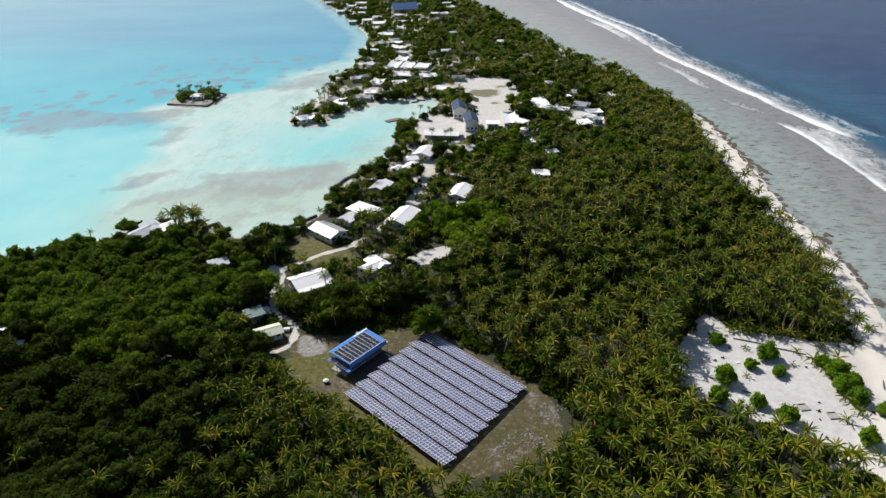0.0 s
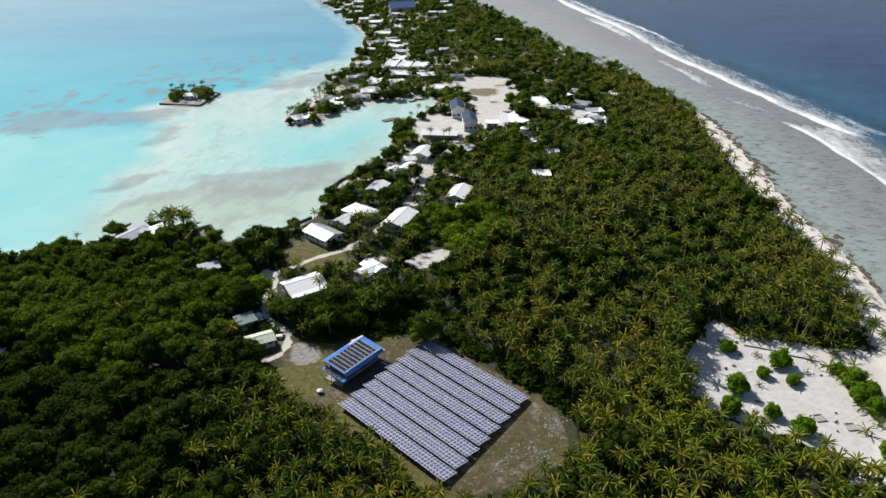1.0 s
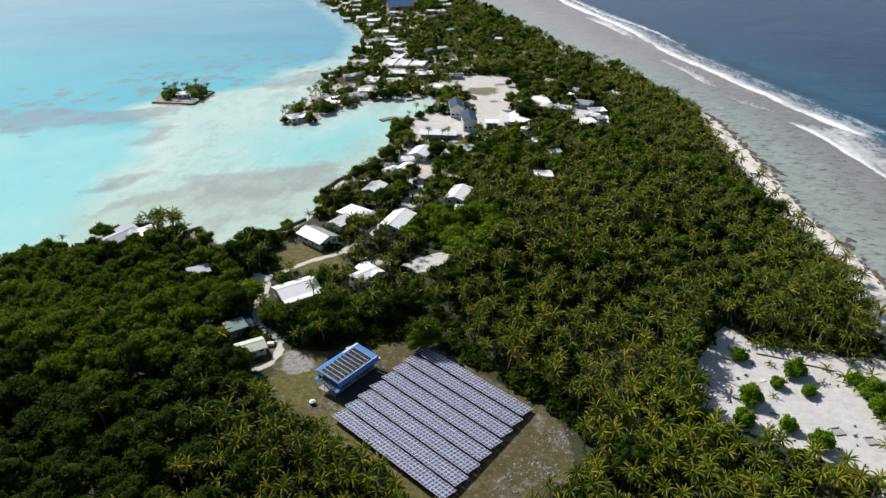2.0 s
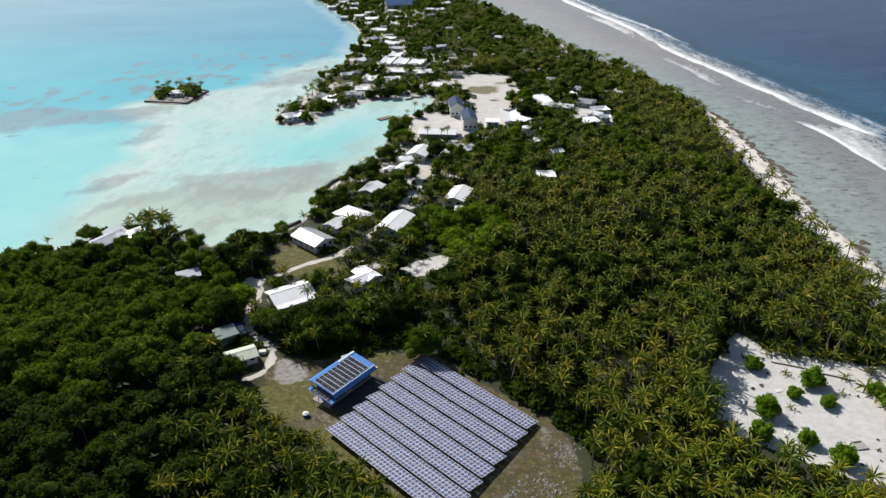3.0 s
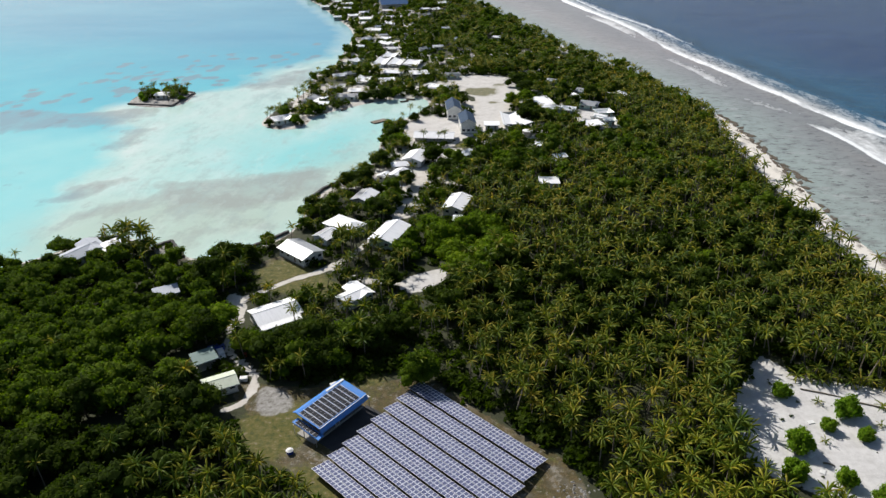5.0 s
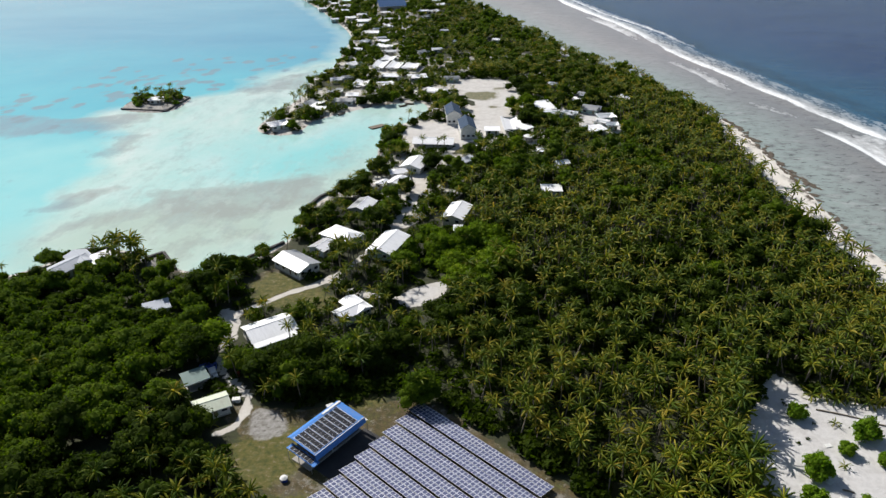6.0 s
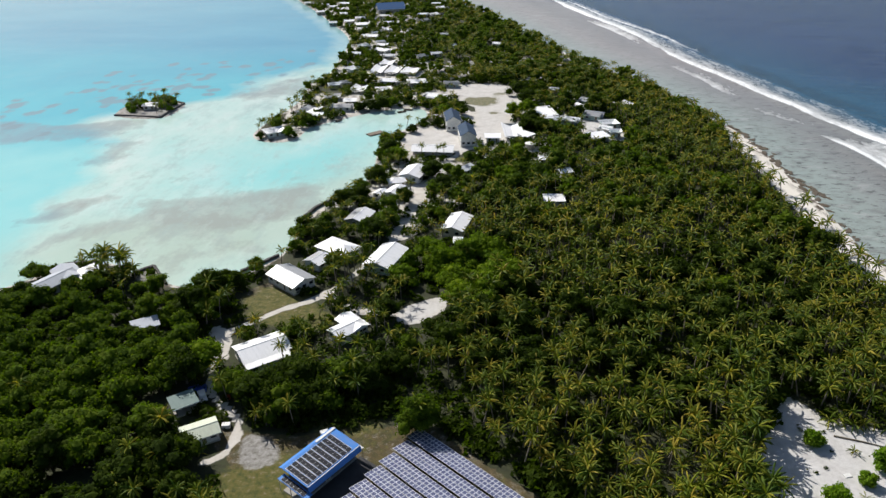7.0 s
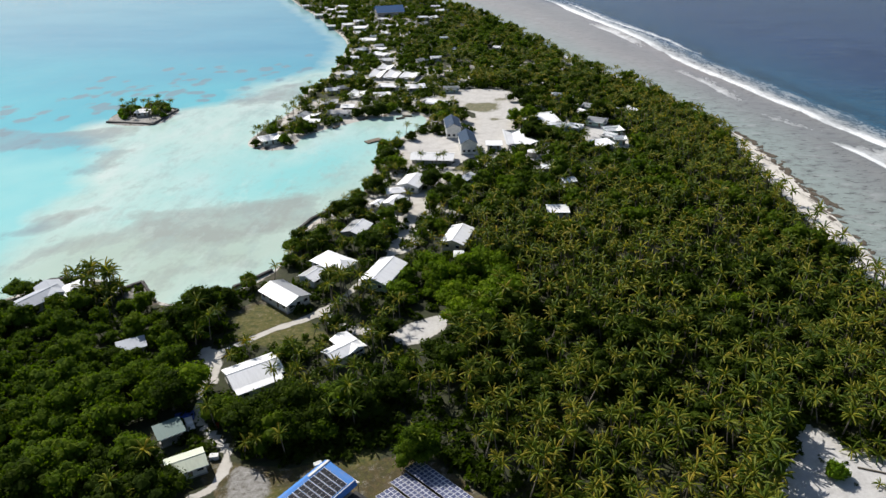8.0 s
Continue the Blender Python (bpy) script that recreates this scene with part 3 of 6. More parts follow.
flat = mix(n, l, attr(n, "warm"), mix(n, l, 0.6, flat, (0.225, 0.245, 0.23)), mix(n, l, 0.55, flat, (0.385, 0.345, 0.325)))
flat = mix(n, l, calc(n, l, 'MULTIPLY', attr(n, "shore"), 0.75), flat, (0.30, 0.365, 0.335))
calm = calc(n, l, 'SUBTRACT', 1.0, calc(n, l, 'MULTIPLY', attr(n, "warm"), 0.65))
flat = mix(n, l, calc(n, l, 'MULTIPLY', calm, ramp(n, l, noise_tex(n, l, 0.16, 6, 0.76, (0.75, 1.1, 1), 0.4), [(0.48, 0.0), (0.66, 0.7)])), flat, (0.155, 0.15, 0.145))
flat = mix(n, l, calc(n, l, 'MULTIPLY', calm, ramp(n, l, noise_tex(n, l, 0.35, 4, 0.7, (0.6, 1.3, 1), 0.4), [(0.56, 0.0), (0.64, 0.85)])), flat, (0.09, 0.09, 0.085))
flat = mix(n, l, ramp(n, l, noise_tex(n, l, 0.09, 6, 0.75, (0.6, 1.3, 1), 0.55), [(0.56, 0.0), (0.70, 0.6)]), flat, (0.44, 0.44, 0.43))
flat = mix(n, l, calc(n, l, 'MULTIPLY', attr(n, "rim"), 0.35), flat, (0.17, 0.165, 0.17))
deepc = ramp(n, l, noise_tex(n, l, 0.02, 6, 0.65, (0.5, 1.5, 1), 0.3), [(0.35, (0.007, 0.022, 0.082)), (0.65, (0.020, 0.044, 0.125))])
deepc = mix(n, l, ramp(n, l, noise_tex(n, l, 0.11, 5, 0.7, (0.45, 1.4, 1), 0.35), [(0.46, 0.0), (0.66, 0.85)]), deepc, (0.038, 0.066, 0.135))
deepc = mix(n, l, calc(n, l, 'MULTIPLY', attr(n, "teal"), 0.7), deepc, (0.022, 0.105, 0.165))
sea = mix(n, l, attr(n, "deep"), flat, mix(n, l, ramp(n, l, attr(n, "deep"), [(0.55, 1.0), (1.0, 0.0)]), deepc, (0.03, 0.085, 0.14)))
c = mix(n, l, attr(n, "sea"), c, sea)
# Darker water colour in a broken band seaward of the main surf line.
seaward_dark = calc(n, l, 'MULTIPLY', ramp(n, l, attr(n, "surf_a"), [(0.56, 0.0), (0.63, 0.75), (0.72, 0.5), (0.86, 0.0)]), attr(n, "deep"))
c = mix(n, l, calc(n, l, 'MULTIPLY', seaward_dark, ramp(n, l, noise_tex(n, l, 0.06, 5, 0.65, (1.4, 0.5, 1), 0.3), [(0.35, 0.1), (0.6, 1.0)])), c, (0.012, 0.026, 0.045))
fo = None
for key, stops in (("surf_a", [(0.215, 0.0), (0.24, 1.0), (0.30, 0.86), (0.36, 0.52), (0.46, 0.32), (0.54, 0.42), (0.57, 0.18), (0.66, 0.0)]), ("surf_b", [(0.22, 0.0), (0.25, 1.0), (0.30, 0.58), (0.42, 0.42), (0.55, 0.28), (0.66, 0.0)]),
                   ("surf_c", [(0.20, 0.0), (0.24, 0.62), (0.34, 0.35), (0.50, 0.0)]), ("surf_d", [(0.20, 0.0), (0.25, 0.7), (0.32, 0.32), (0.42, 0.0)]), ("surf_e", [(0.20, 0.0), (0.25, 0.7), (0.32, 0.3), (0.40, 0.0)]), ("surf_f", [(0.215, 0.0), (0.24, 0.9), (0.275, 0.4), (0.34, 0.0)])):
    one = calc(n, l, 'MULTIPLY', ramp(n, l, attr(n, key), stops), attr(n, key + "_amt"))
    fo = one if fo is None else calc(n, l, 'MAXIMUM', fo, one)
grain = calc(n, l, 'ADD', calc(n, l, 'MULTIPLY', noise_tex(n, l, 0.16, 6, 0.72, (1.5, 0.5, 1), 0.35), 0.7), calc(n, l, 'MULTIPLY', noise_tex(n, l, 0.45, 3, 0.6), 0.3))
fo2 = calc(n, l, 'ADD', fo, calc(n, l, 'MULTIPLY', calc(n, l, 'SUBTRACT', grain, 0.5), 1.8))
fm = calc(n, l, 'MULTIPLY', ramp(n, l, fo2, [(0.26, 0.0), (0.95, 1.0)]), ramp(n, l, fo, [(0.01, 0.0), (0.10, 1.0)]))
c = mix(n, l, fm, c, (0.85, 0.87, 0.88))
l.new(c, p.inputs["Base Color"])
rr = mix(n, l, fm, mix(n, l, attr(n, "sea"), (0.07, 0.07, 0.07), (0.22, 0.22, 0.22)), (0.8, 0.8, 0.8))
l.new(rr, p.inputs["Roughness"])
p.inputs["IOR"].default_value = 1.33
hn = calc(n, l, 'ADD', calc(n, l, 'MULTIPLY', noise_tex(n, l, 0.12, 3, 0.6, (0.6, 1.6, 1), 0.5), 1.0), calc(n, l, 'MULTIPLY', noise_tex(n, l, 0.9, 4, 0.6, (0.7, 1.3, 1), 0.5), 0.35))
bump(n, l, p, calc(n, l, 'MULTIPLY', hn, calc(n, l, 'ADD', calc(n, l, 'MULTIPLY', attr(n, "sea"), 0.8), 0.35)), 0.24, 0.8)
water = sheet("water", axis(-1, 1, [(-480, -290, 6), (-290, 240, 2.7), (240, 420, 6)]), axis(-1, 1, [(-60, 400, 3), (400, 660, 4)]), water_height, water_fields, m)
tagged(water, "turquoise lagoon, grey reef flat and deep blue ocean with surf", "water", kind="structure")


# ---- building blocks ----
def part(name, bm, material, parent, label=""):
    me = bpy.data.meshes.new(name)
    bm.to_mesh(me)
    bm.free()
    me.materials.append(material)
    ob = new(name, me)
    ob.parent = parent
    return tagged(ob, label)


def thing(name, m, label, category, group=""):
    ob = new(name)
    ob.empty_display_size = 0.5
    ob.matrix_basis = m
    return tagged(ob, label, category, group)


def box(bm, x0, y0, z0, x1, y1, z1, bevel=0.0):
    g = bmesh.ops.create_cube(bm, size=1.0, matrix=Matrix.Translation(((x0 + x1) / 2, (y0 + y1) / 2, (z0 + z1) / 2)) @ Matrix.Diagonal((x1 - x0, y1 - y0, z1 - z0, 1)))
    if bevel:
        bmesh.ops.bevel(bm, geom=list({e for v in g["verts"] for e in v.link_edges}), offset=bevel, segments=1, affect='EDGES')
    return bm


def slab(bm, corners, thick):
    """A sheet of some thickness over corners that lie in one plane."""
    a = [Vector(c) for c in corners]
    nrm = (a[1] - a[0]).cross(a[2] - a[0]).normalized()
    if nrm.z < 0:
        a.reverse()
        nrm = -nrm
    top = [bm.verts.new(v) for v in a]
    low = [bm.verts.new(v - nrm * thick) for v in a]
    k = len(a)
    bm.faces.new(top)
    bm.faces.new(low[::-1])
    for i in range(k):
        bm.faces.new((low[i], low[(i + 1) % k], top[(i + 1) % k], top[i]))
    return bm


SIGHT_CLEARINGS = []          # footprints and gaps that tall trees keep out of, to suit the camera's view


def opening(parent, name, x, z, w, h, y, turn, mat_frame):
    """A window or a door on a wall: a frame that stands proud, with a pane or leaf set back in it."""
    R = pose(0, 0, 0, 0, 0, turn)
    bm = bmesh.new()
    t = 0.09
    for b in ((x - w / 2 - t, z - t, x + w / 2 + t, z), (x - w / 2 - t, z + h, x + w / 2 + t, z + h + t), (x - w / 2 - t, z, x - w / 2, z + h), (x + w / 2, z, x + w / 2 + t, z + h)):
        box(bm, b[0], y - 0.12, b[1], b[2], y + 0.05, b[3])
    bm.transform(R)
    f = part(name, bm, mat_frame, parent)
    bm = box(bmesh.new(), x - w / 2, y - 0.05, z, x + w / 2, y + 0.012, z + h)
    bm.transform(R)
    part("pane" if name == "window" else "door_leaf", bm, GLASS if name == "window" else TIMBER, f)


def house(x, y, length, width, turn, ridge=4.6, eave=2.7, kind="gable", roof=None, roof2=None, wall=None, label="", windows=2, over=0.55, name="house", yard=None, category="house", posts=False):
    """A house whose ridge runs along its own x axis. Far ones carry the same parts as near ones."""
    if y > 260:
        length, width = length * 1.1, width * 1.05
        turn += (x * 7 + y * 3) % 36 - 18 if abs(turn) < 31 else 0
        roof2 = None if roof is None else roof2
    if y > 150 and ridge < 7:
        low = 2.3 if y < 225 else 1.95
        ridge, eave, over = ridge - (eave - min(eave, low)), min(eave, low), max(over, 0.9)
    if x > 40 and 185 < y < 255:
        length, width = length * 1.15, width * 1.15
    roof = roof or ROOF_WHITE
    # A grey roof2 on a white roof paints that slope's shade into it.
    roof2 = roof2 or roof
    wall = wall or (WALL_WHITE if y < 150 else (WALL_CREAM, WALL_WHITE, WALL_GREEN, WALL_GREY)[int(x * 3 + y) % 4])
    h = thing(name, pose(x, y, 0, 0, 0, turn), label or "white metal gable-roofed house with pale walls on sand", category, "village houses")
    a, b = length / 2, width / 2
    if kind == "flat" and y > 150:
        ridge = eave + 0.3
    if kind != "flat" and ridge < 7:
        ridge = eave + min(ridge - eave, b * 0.31) if y < 180 else b * 0.35
    part("foundation", box(bmesh.new(), -a - 0.15, -b - 0.15, -0.05, a + 0.15, b + 0.15, 0.3, 0.04), CONCRETE, h)
    bm = bmesh.new()
    if posts:
        for sx in (-a + 0.2, a - 0.2):
            for sy in (-b + 0.2, b - 0.2):
                part("post", box(bmesh.new(), sx - 0.09, sy - 0.09, 0.3, sx + 0.09, sy + 0.09, eave), TIMBER, h)
        box(bm, -a + 0.1, b - 0.3, 0.3, a - 0.1, b - 0.15, eave)
    else:
        t = 0.18
        box(bm, -a, -b, 0.3, a, -b + t, eave)
        box(bm, -a, b - t, 0.3, a, b, eave)
        box(bm, -a, -b + t, 0.3, -a + t, b - t, eave)
        box(bm, a - t, -b + t, 0.3, a, b - t, eave)
        if kind == "gable":
            for s in (-1, 1):
                xa, xb = sorted((s * a, s * (a - t)))
                v = [[bm.verts.new((q, yy, zz)) for yy, zz in ((-b, eave), (b, eave), (0, ridge - 0.06))] for q in (xa, xb)]
                bm.faces.new(v[0][::-1])
                bm.faces.new(v[1])
                for i in range(3):
                    bm.faces.new((v[0][i], v[0][(i + 1) % 3], v[1][(i + 1) % 3], v[1][i]))
    part("wall", bm, wall, h)
    drop = (ridge - eave) / b * over
    A, B, E = a + over, b + over, eave - drop
    if kind == "gable":
        part("roof", slab(bmesh.new(), [(-A, -B, E), (A, -B, E), (A, 0, ridge), (-A, 0, ridge)], 0.09), roof, h)
        part("roof", slab(bmesh.new(), [(A, B, E), (-A, B, E), (-A, 0, ridge), (A, 0, ridge)], 0.09), roof2, h)
        part("ridge_cap", box(bmesh.new(), -A, -0.16, ridge - 0.06, A, 0.16, ridge + 0.05, 0.03), roof, h)
        for s in (-1, 1):
            part("gutter", box(bmesh.new(), -A, s * B - 0.05, E - 0.2, A, s * B + 0.05, E - 0.04), TRIM, h)
    elif kind == "hip":
        r = max(0.4, a - b * 0.8)
        part("roof", slab(bmesh.new(), [(-A, -B, E), (A, -B, E), (r, 0, ridge), (-r, 0, ridge)], 0.09), roof, h)
        part("roof", slab(bmesh.new(), [(A, B, E), (-A, B, E), (-r, 0, ridge), (r, 0, ridge)], 0.09), roof2, h)
        for s in (-1, 1):
            part("roof_hip", slab(bmesh.new(), [(s * A, -B, E), (s * A, B, E), (s * r, 0, ridge)], 0.09), roof, h)
        part("ridge_cap", box(bmesh.new(), -r, -0.14, ridge - 0.06, r, 0.14, ridge + 0.05, 0.03), roof, h)
    else:
        part("roof", slab(bmesh.new(), [(-A, -B, eave + 0.1), (A, -B, eave + 0.1), (A, B, ridge), (-A, B, ridge)], 0.1), roof, h)
        part("fascia", box(bmesh.new(), -A, -B - 0.04, eave - 0.12, A, -B + 0.02, eave + 0.06), TRIM, h)
    if not posts:
        for side, half, run in ((0, b, length), (180, b, length), (90, a, width), (-90, a, width)):
            k = windows if run == length else max(1, windows - 1)
            for i in range(k):
                u = (i + 0.5) / k * run - run / 2
                if side == 0 and i == k // 2:
                    opening(h, "door", u + 0.3, 0.32, 0.9, min(2.0, eave - 0.5), -half, side, TRIM)
                else:
                    opening(h, "window", u, min(1.25, eave - 1.3), min(1.3, run / k * 0.55), 1.0, -half, side, TRIM)
    # The gap grows northwards with the camera's flatter line of sight.
    SIGHT_CLEARINGS.append((x, y, length, width, turn, yard if yard is not None else 4 + 0.032 * max(0, y + 20)))
    return h


def add_wing(h, w):
    """Makes the parts of a wing parts of the house that it is built onto."""
    m = h.matrix_basis.inverted() @ w.matrix_basis
    for k in list(w.children):
        k.parent = h
        k.matrix_basis = m @ k.matrix_basis
    bpy.data.objects.remove(w)
    return h


# ---- solar field ----
U, V = Vector((0.753, -0.658, 0)), Vector((-0.658, -0.753, 0))


def solar_row(i):
    """One long table of modules, two deep in portrait, on a steel frame; the edge towards -v is low."""
    org = Vector((0.3, -0.6, 0)) + V * (i * 4.43) + U * (i * 0.62)
    row = thing("solar_table", Matrix.Translation(org) @ pose(0, 0, 0, 0, 0, math.degrees(math.atan2(U.y, U.x))), "long row of blue-grey solar modules on a steel frame over grass", "solar panels", "solar field rows")
    tilt = math.atan2(0.54, 4.0)

    def z(v):
        return 0.9 + v * math.tan(tilt)
    bm = bmesh.new()
    for v in (0.55, 1.75, 2.35, 3.5):
        box(bm, 0.05, -v - 0.04, z(v) - 0.12, 36.75, -v + 0.04, z(v) - 0.05)
    part("rail", bm, STEEL, row)
    for k in range(10):
        for v in (0.7, 3.3):
            post = box(bmesh.new(), 0.4 + k * 3.98 - 0.05, -v - 0.05, -0.05, 0.4 + k * 3.98 + 0.05, -v + 0.05, z(v) - 0.12)
            part("post", post, STEEL, row)
    for k in range(38):
        for j in range(4):
            v = j * 1.055 + (0.06 if j > 1 else 0)
            cellob = new("module", MODULE)
            cellob.parent = row
            cellob.matrix_basis = Matrix.Translation((0.02 + k * 0.966, -v, z(v))) @ Matrix.Rotation(-tilt, 4, 'X')
    return row


def module_mesh(f, glass_mat, side):
    """A framed half module: dark glass a little below a bright frame."""
    bm = bmesh.new()
    w, d = 0.95, 1.04
    outer = [(0, 0), (w, 0), (w, -d), (0, -d)]
    inner = [(side, -f), (w - side, -f), (w - side, -d + f), (side, -d + f)]
    o = [bm.verts.new((x, y, 0.02)) for x, y in outer]
    b = [bm.verts.new((x, y, -0.02)) for x, y in outer]
    t = [bm.verts.new((x, y, 0.02)) for x, y in inner]
    g = [bm.verts.new((x, y, 0.012)) for x, y in inner]
    for k in range(4):
        q = (k + 1) % 4
        bm.faces.new((o[k], t[k], t[q], o[q]))
        bm.faces.new((t[k], g[k], g[q], t[q]))
        bm.faces.new((b[k], o[k], o[q], b[q]))
    glass = bm.faces.new(g[::-1])
    bm.faces.new(b)
    bmesh.ops.recalc_face_normals(bm, faces=bm.faces)
    glass.material_index = 1
    me = bpy.data.meshes.new("module")
    bm.to_mesh(me)
    bm.free()
    me.materials.append(FRAME_ALU)
    me.materials.append(glass_mat)
    return me


MODULE = module_mesh(0.085, CELL, 0.07)
ROOF_MODULE = module_mesh(0.022, DARK_CELL, 0.022)
for i in range(8):
    solar_row(i)


def power_shed():
    """The battery house: a blue roof with dark modules that falls towards the solar field, a deep blue fascia, and a lower lean-to at one end."""
    s = thing("power_house", pose(-18.4, -13.4, 0, 0, 0, 55), "bright blue metal-roofed power house with solar modules on top", "building")
    a, b = 6.6, 2.4
    part("foundation", box(bmesh.new(), -a - 1.6, -b - 0.3, -0.05, a + 0.4, b + 0.3, 0.25, 0.04), CONCRETE, s)
    bm = bmesh.new()
    for q in ((-a, -b, a, -b + 0.2), (-a, b - 0.2, a, b), (-a, -b + 0.2, -a + 0.2, b - 0.2), (a - 0.2, -b + 0.2, a, b - 0.2)):
        box(bm, q[0], q[1], 0.25, q[2], q[3], 3.5)
    part("wall", bm, WALL_DARK_SHADED, s)
    lo, hi = 4.05, 4.75
    A, B = 7.2, 3.7
    k = (hi - lo) / (2 * B)
    part("roof", slab(bmesh.new(), [(-A, -B, lo), (A, -B, lo), (A, B, hi), (-A, B, hi)], 0.12), ROOF_BLUE, s)
    part("roof", slab(bmesh.new(), [(-A, B, hi), (A, B, hi), (A, B + 0.9, hi - 0.45), (-A, B + 0.9, hi - 0.45)], 0.1), ROOF_BLUE, s, "short rear slope of the blue roof")
    part("fascia", slab(bmesh.new(), [(-A, -B - 0.42, lo - 1.2), (A, -B - 0.42, lo - 1.2), (A, -B - 0.01, lo - 0.02), (-A, -B - 0.01, lo - 0.02)], 0.1), ROOF_BLUE, s, "deep blue metal fascia")
    part("gutter", box(bmesh.new(), -A, -B - 0.07, lo - 0.02, A, -B + 0.09, lo + 0.07, 0.02), TRIM, s, "white gutter line")
    part("ridge_cap", box(bmesh.new(), A - 5.4, B - 0.45, hi - 0.02, A, B + 0.15, hi + 0.12, 0.03), TRIM, s, "white ridge board")
    part("lean_to_roof", slab(bmesh.new(), [(-A - 1.4, -B - 0.9, 2.55), (-A - 1.4, B - 0.3, 3.20), (-A + 0.3, B - 0.3, 3.26), (-A + 0.3, -B - 0.9, 2.61)], 0.1), ROOF_BLUE, s)
    for i in range(10):
        part("rail", slab(bmesh.new(), [(-A + 0.33 + i * 1.36, -B + 0.4, lo + k * 0.4 + 0.1), (-A + 0.39 + i * 1.36, -B + 0.4, lo + k * 0.4 + 0.1), (-A + 0.39 + i * 1.36, B - 0.7, hi - k * 0.7 + 0.1), (-A + 0.33 + i * 1.36, B - 0.7, hi - k * 0.7 + 0.1)], 0.08), FRAME_ALU, s)
    for yy in (-B, 0, B - 0.5):
        part("post", box(bmesh.new(), -A - 1.3, yy - 0.06, -0.05, -A - 1.18, yy + 0.06, 2.55), STEEL, s)
    part("end_roof", slab(bmesh.new(), [(A + 0.02, -B - 0.3, 3.30), (A + 0.75, -B - 0.3, 2.95), (A + 0.75, B - 1.0, 3.35), (A + 0.02, B - 1.0, 3.70)], 0.08), TRIM, s, "narrow white end canopy")
    for yy in (-B, B - 1.2):
        part("post", box(bmesh.new(), A + 0.55, yy - 0.05, -0.05, A + 0.65, yy + 0.05, 2.95), STEEL, s)
    tilt = math.atan(k)
    for i in range(9):
        for j in range(6):
            yy = -B + 0.45 + j * 1.02
            ob = new("module", ROOF_MODULE)
            ob.parent = s
            ob.matrix_basis = Matrix.Translation((-A + 0.45 + i * 1.36, yy + 1.01, lo + k * (yy + 1.01 + B) + 0.09)) @ Matrix.Rotation(tilt, 4, 'X') @ Matrix.Diagonal((1.22, 1.0, 1, 1))
    for j in range(6):
        ob = new("module", ROOF_MODULE)
        ob.parent = s
        yy = -B + 0.1 + j * 1.04
        ob.matrix_basis = Matrix.Translation((-A - 1.25, yy + 1.01, 2.65 + 0.0951 * (yy + 1.01 + B + 0.9))) @ Matrix.Rotation(0.0951, 4, 'X') @ Matrix.Rotation(-0.035, 4, 'Y') @ Matrix.Diagonal((1.25, 1.0, 1, 1))
    for u, w, nm in ((-4, 1.2, "window"), (-1, 1.0, "door"), (2, 1.2, "window"), (4.8, 1.2, "window")):
        opening(s, nm, u, 0.3 if nm == "door" else 1.3, w, 2.0 if nm == "door" else 1.0, -b, 0, TRIM)
    opening(s, "door", 0, 0.3, 1.6, 2.2, -a, -90, TRIM)
    return s


power_shed()
# Power house shade on dark ground, put into a dark slab.
shade_slab_mesh = bpy.data.meshes.new("pavement")
bm = box(bmesh.new(), -7.2, -8.7, -0.1, 7.9, -2.75, 0.05, 0.03)
bm.to_mesh(shade_slab_mesh)
bm.free()
shade_slab_mesh.materials.append(plain("painted_shade_slab", (0.05, 0.05, 0.052), 0.9, 0, 0.4, 0.5, 8, 0.4))
shade_slab = tagged(new("pavement", shade_slab_mesh), "dark slab coloured for power house shade beside solar field", "pavement", kind="structure")
shade_slab.matrix_basis = pose(-18.4, -13.4, 0, 0, 0, 55)
tank = thing("water_tank", pose(-25.5, -24.3, 0) @ Matrix.Diagonal((0.85, 0.85, 0.7, 1)), "small white and blue plastic water tank on grass", "tank")
bm = bmesh.new()
bmesh.ops.create_cone(bm, cap_ends=True, segments=20, radius1=0.85, radius2=0.82, depth=1.1, matrix=Matrix.Translation((0, 0, 0.55)))
part("tank_body", bm, BLUE_TARP, tank, "blue plastic tank body")
bm = bmesh.new()
bmesh.ops.create_cone(bm, cap_ends=True, segments=20, radius1=0.95, radius2=0.3, depth=0.4, matrix=Matrix.Translation((0, 0, 1.26)))
part("tank_lid", bm, TRIM, tank, "white domed lid")
crate = thing("white_box", pose(-20.3, -2.4, 0, 0, 0, 30), "white equipment box behind the power house", "box")
part("box_body", box(bmesh.new(), -0.8, -0.5, 0, 0.8, 0.5, 0.9, 0.05), TRIM, crate)
part("box_lid", box(bmesh.new(), -0.86, -0.56, 0.9, 0.86, 0.56, 1.0, 0.03), TRIM, crate)

# ---- houses near the road ----
house(-42.5, 61.0, 12.0, 7.6, -39, 5.2, 3.0, roof2=ROOF_GREY_AND_SHADED, wall=WALL_WHITE, label="white gable-roofed house with rear slope coloured as shaded beside lagoon", windows=4)
house(-32.0, 80.0, 11.6, 7.4, -33, 4.9, 3.0, "hip", label="low white hip-roofed house beside lagoon trees", windows=3)
house(-36.6, 72.6, 6.5, 5.6, 60, 4.2, 2.6, roof=ROOF_WHITE, roof2=ROOF_GREY_AND_SHADED, label="small house with grey and white sheet roof")
house(-28.6, 103.5, 9.0, 6.5, 73, 4.5, 2.8, roof2=ROOF_GREY_AND_SHADED, wall=WALL_GREY, label="white sheet-roofed house with grey block walls")
house(-16.0, 74.0, 13.6, 8.0, 71, 5.4, 3.0, wall=WALL_GREEN, label="long white gable-roofed house with pale green walls", windows=3)
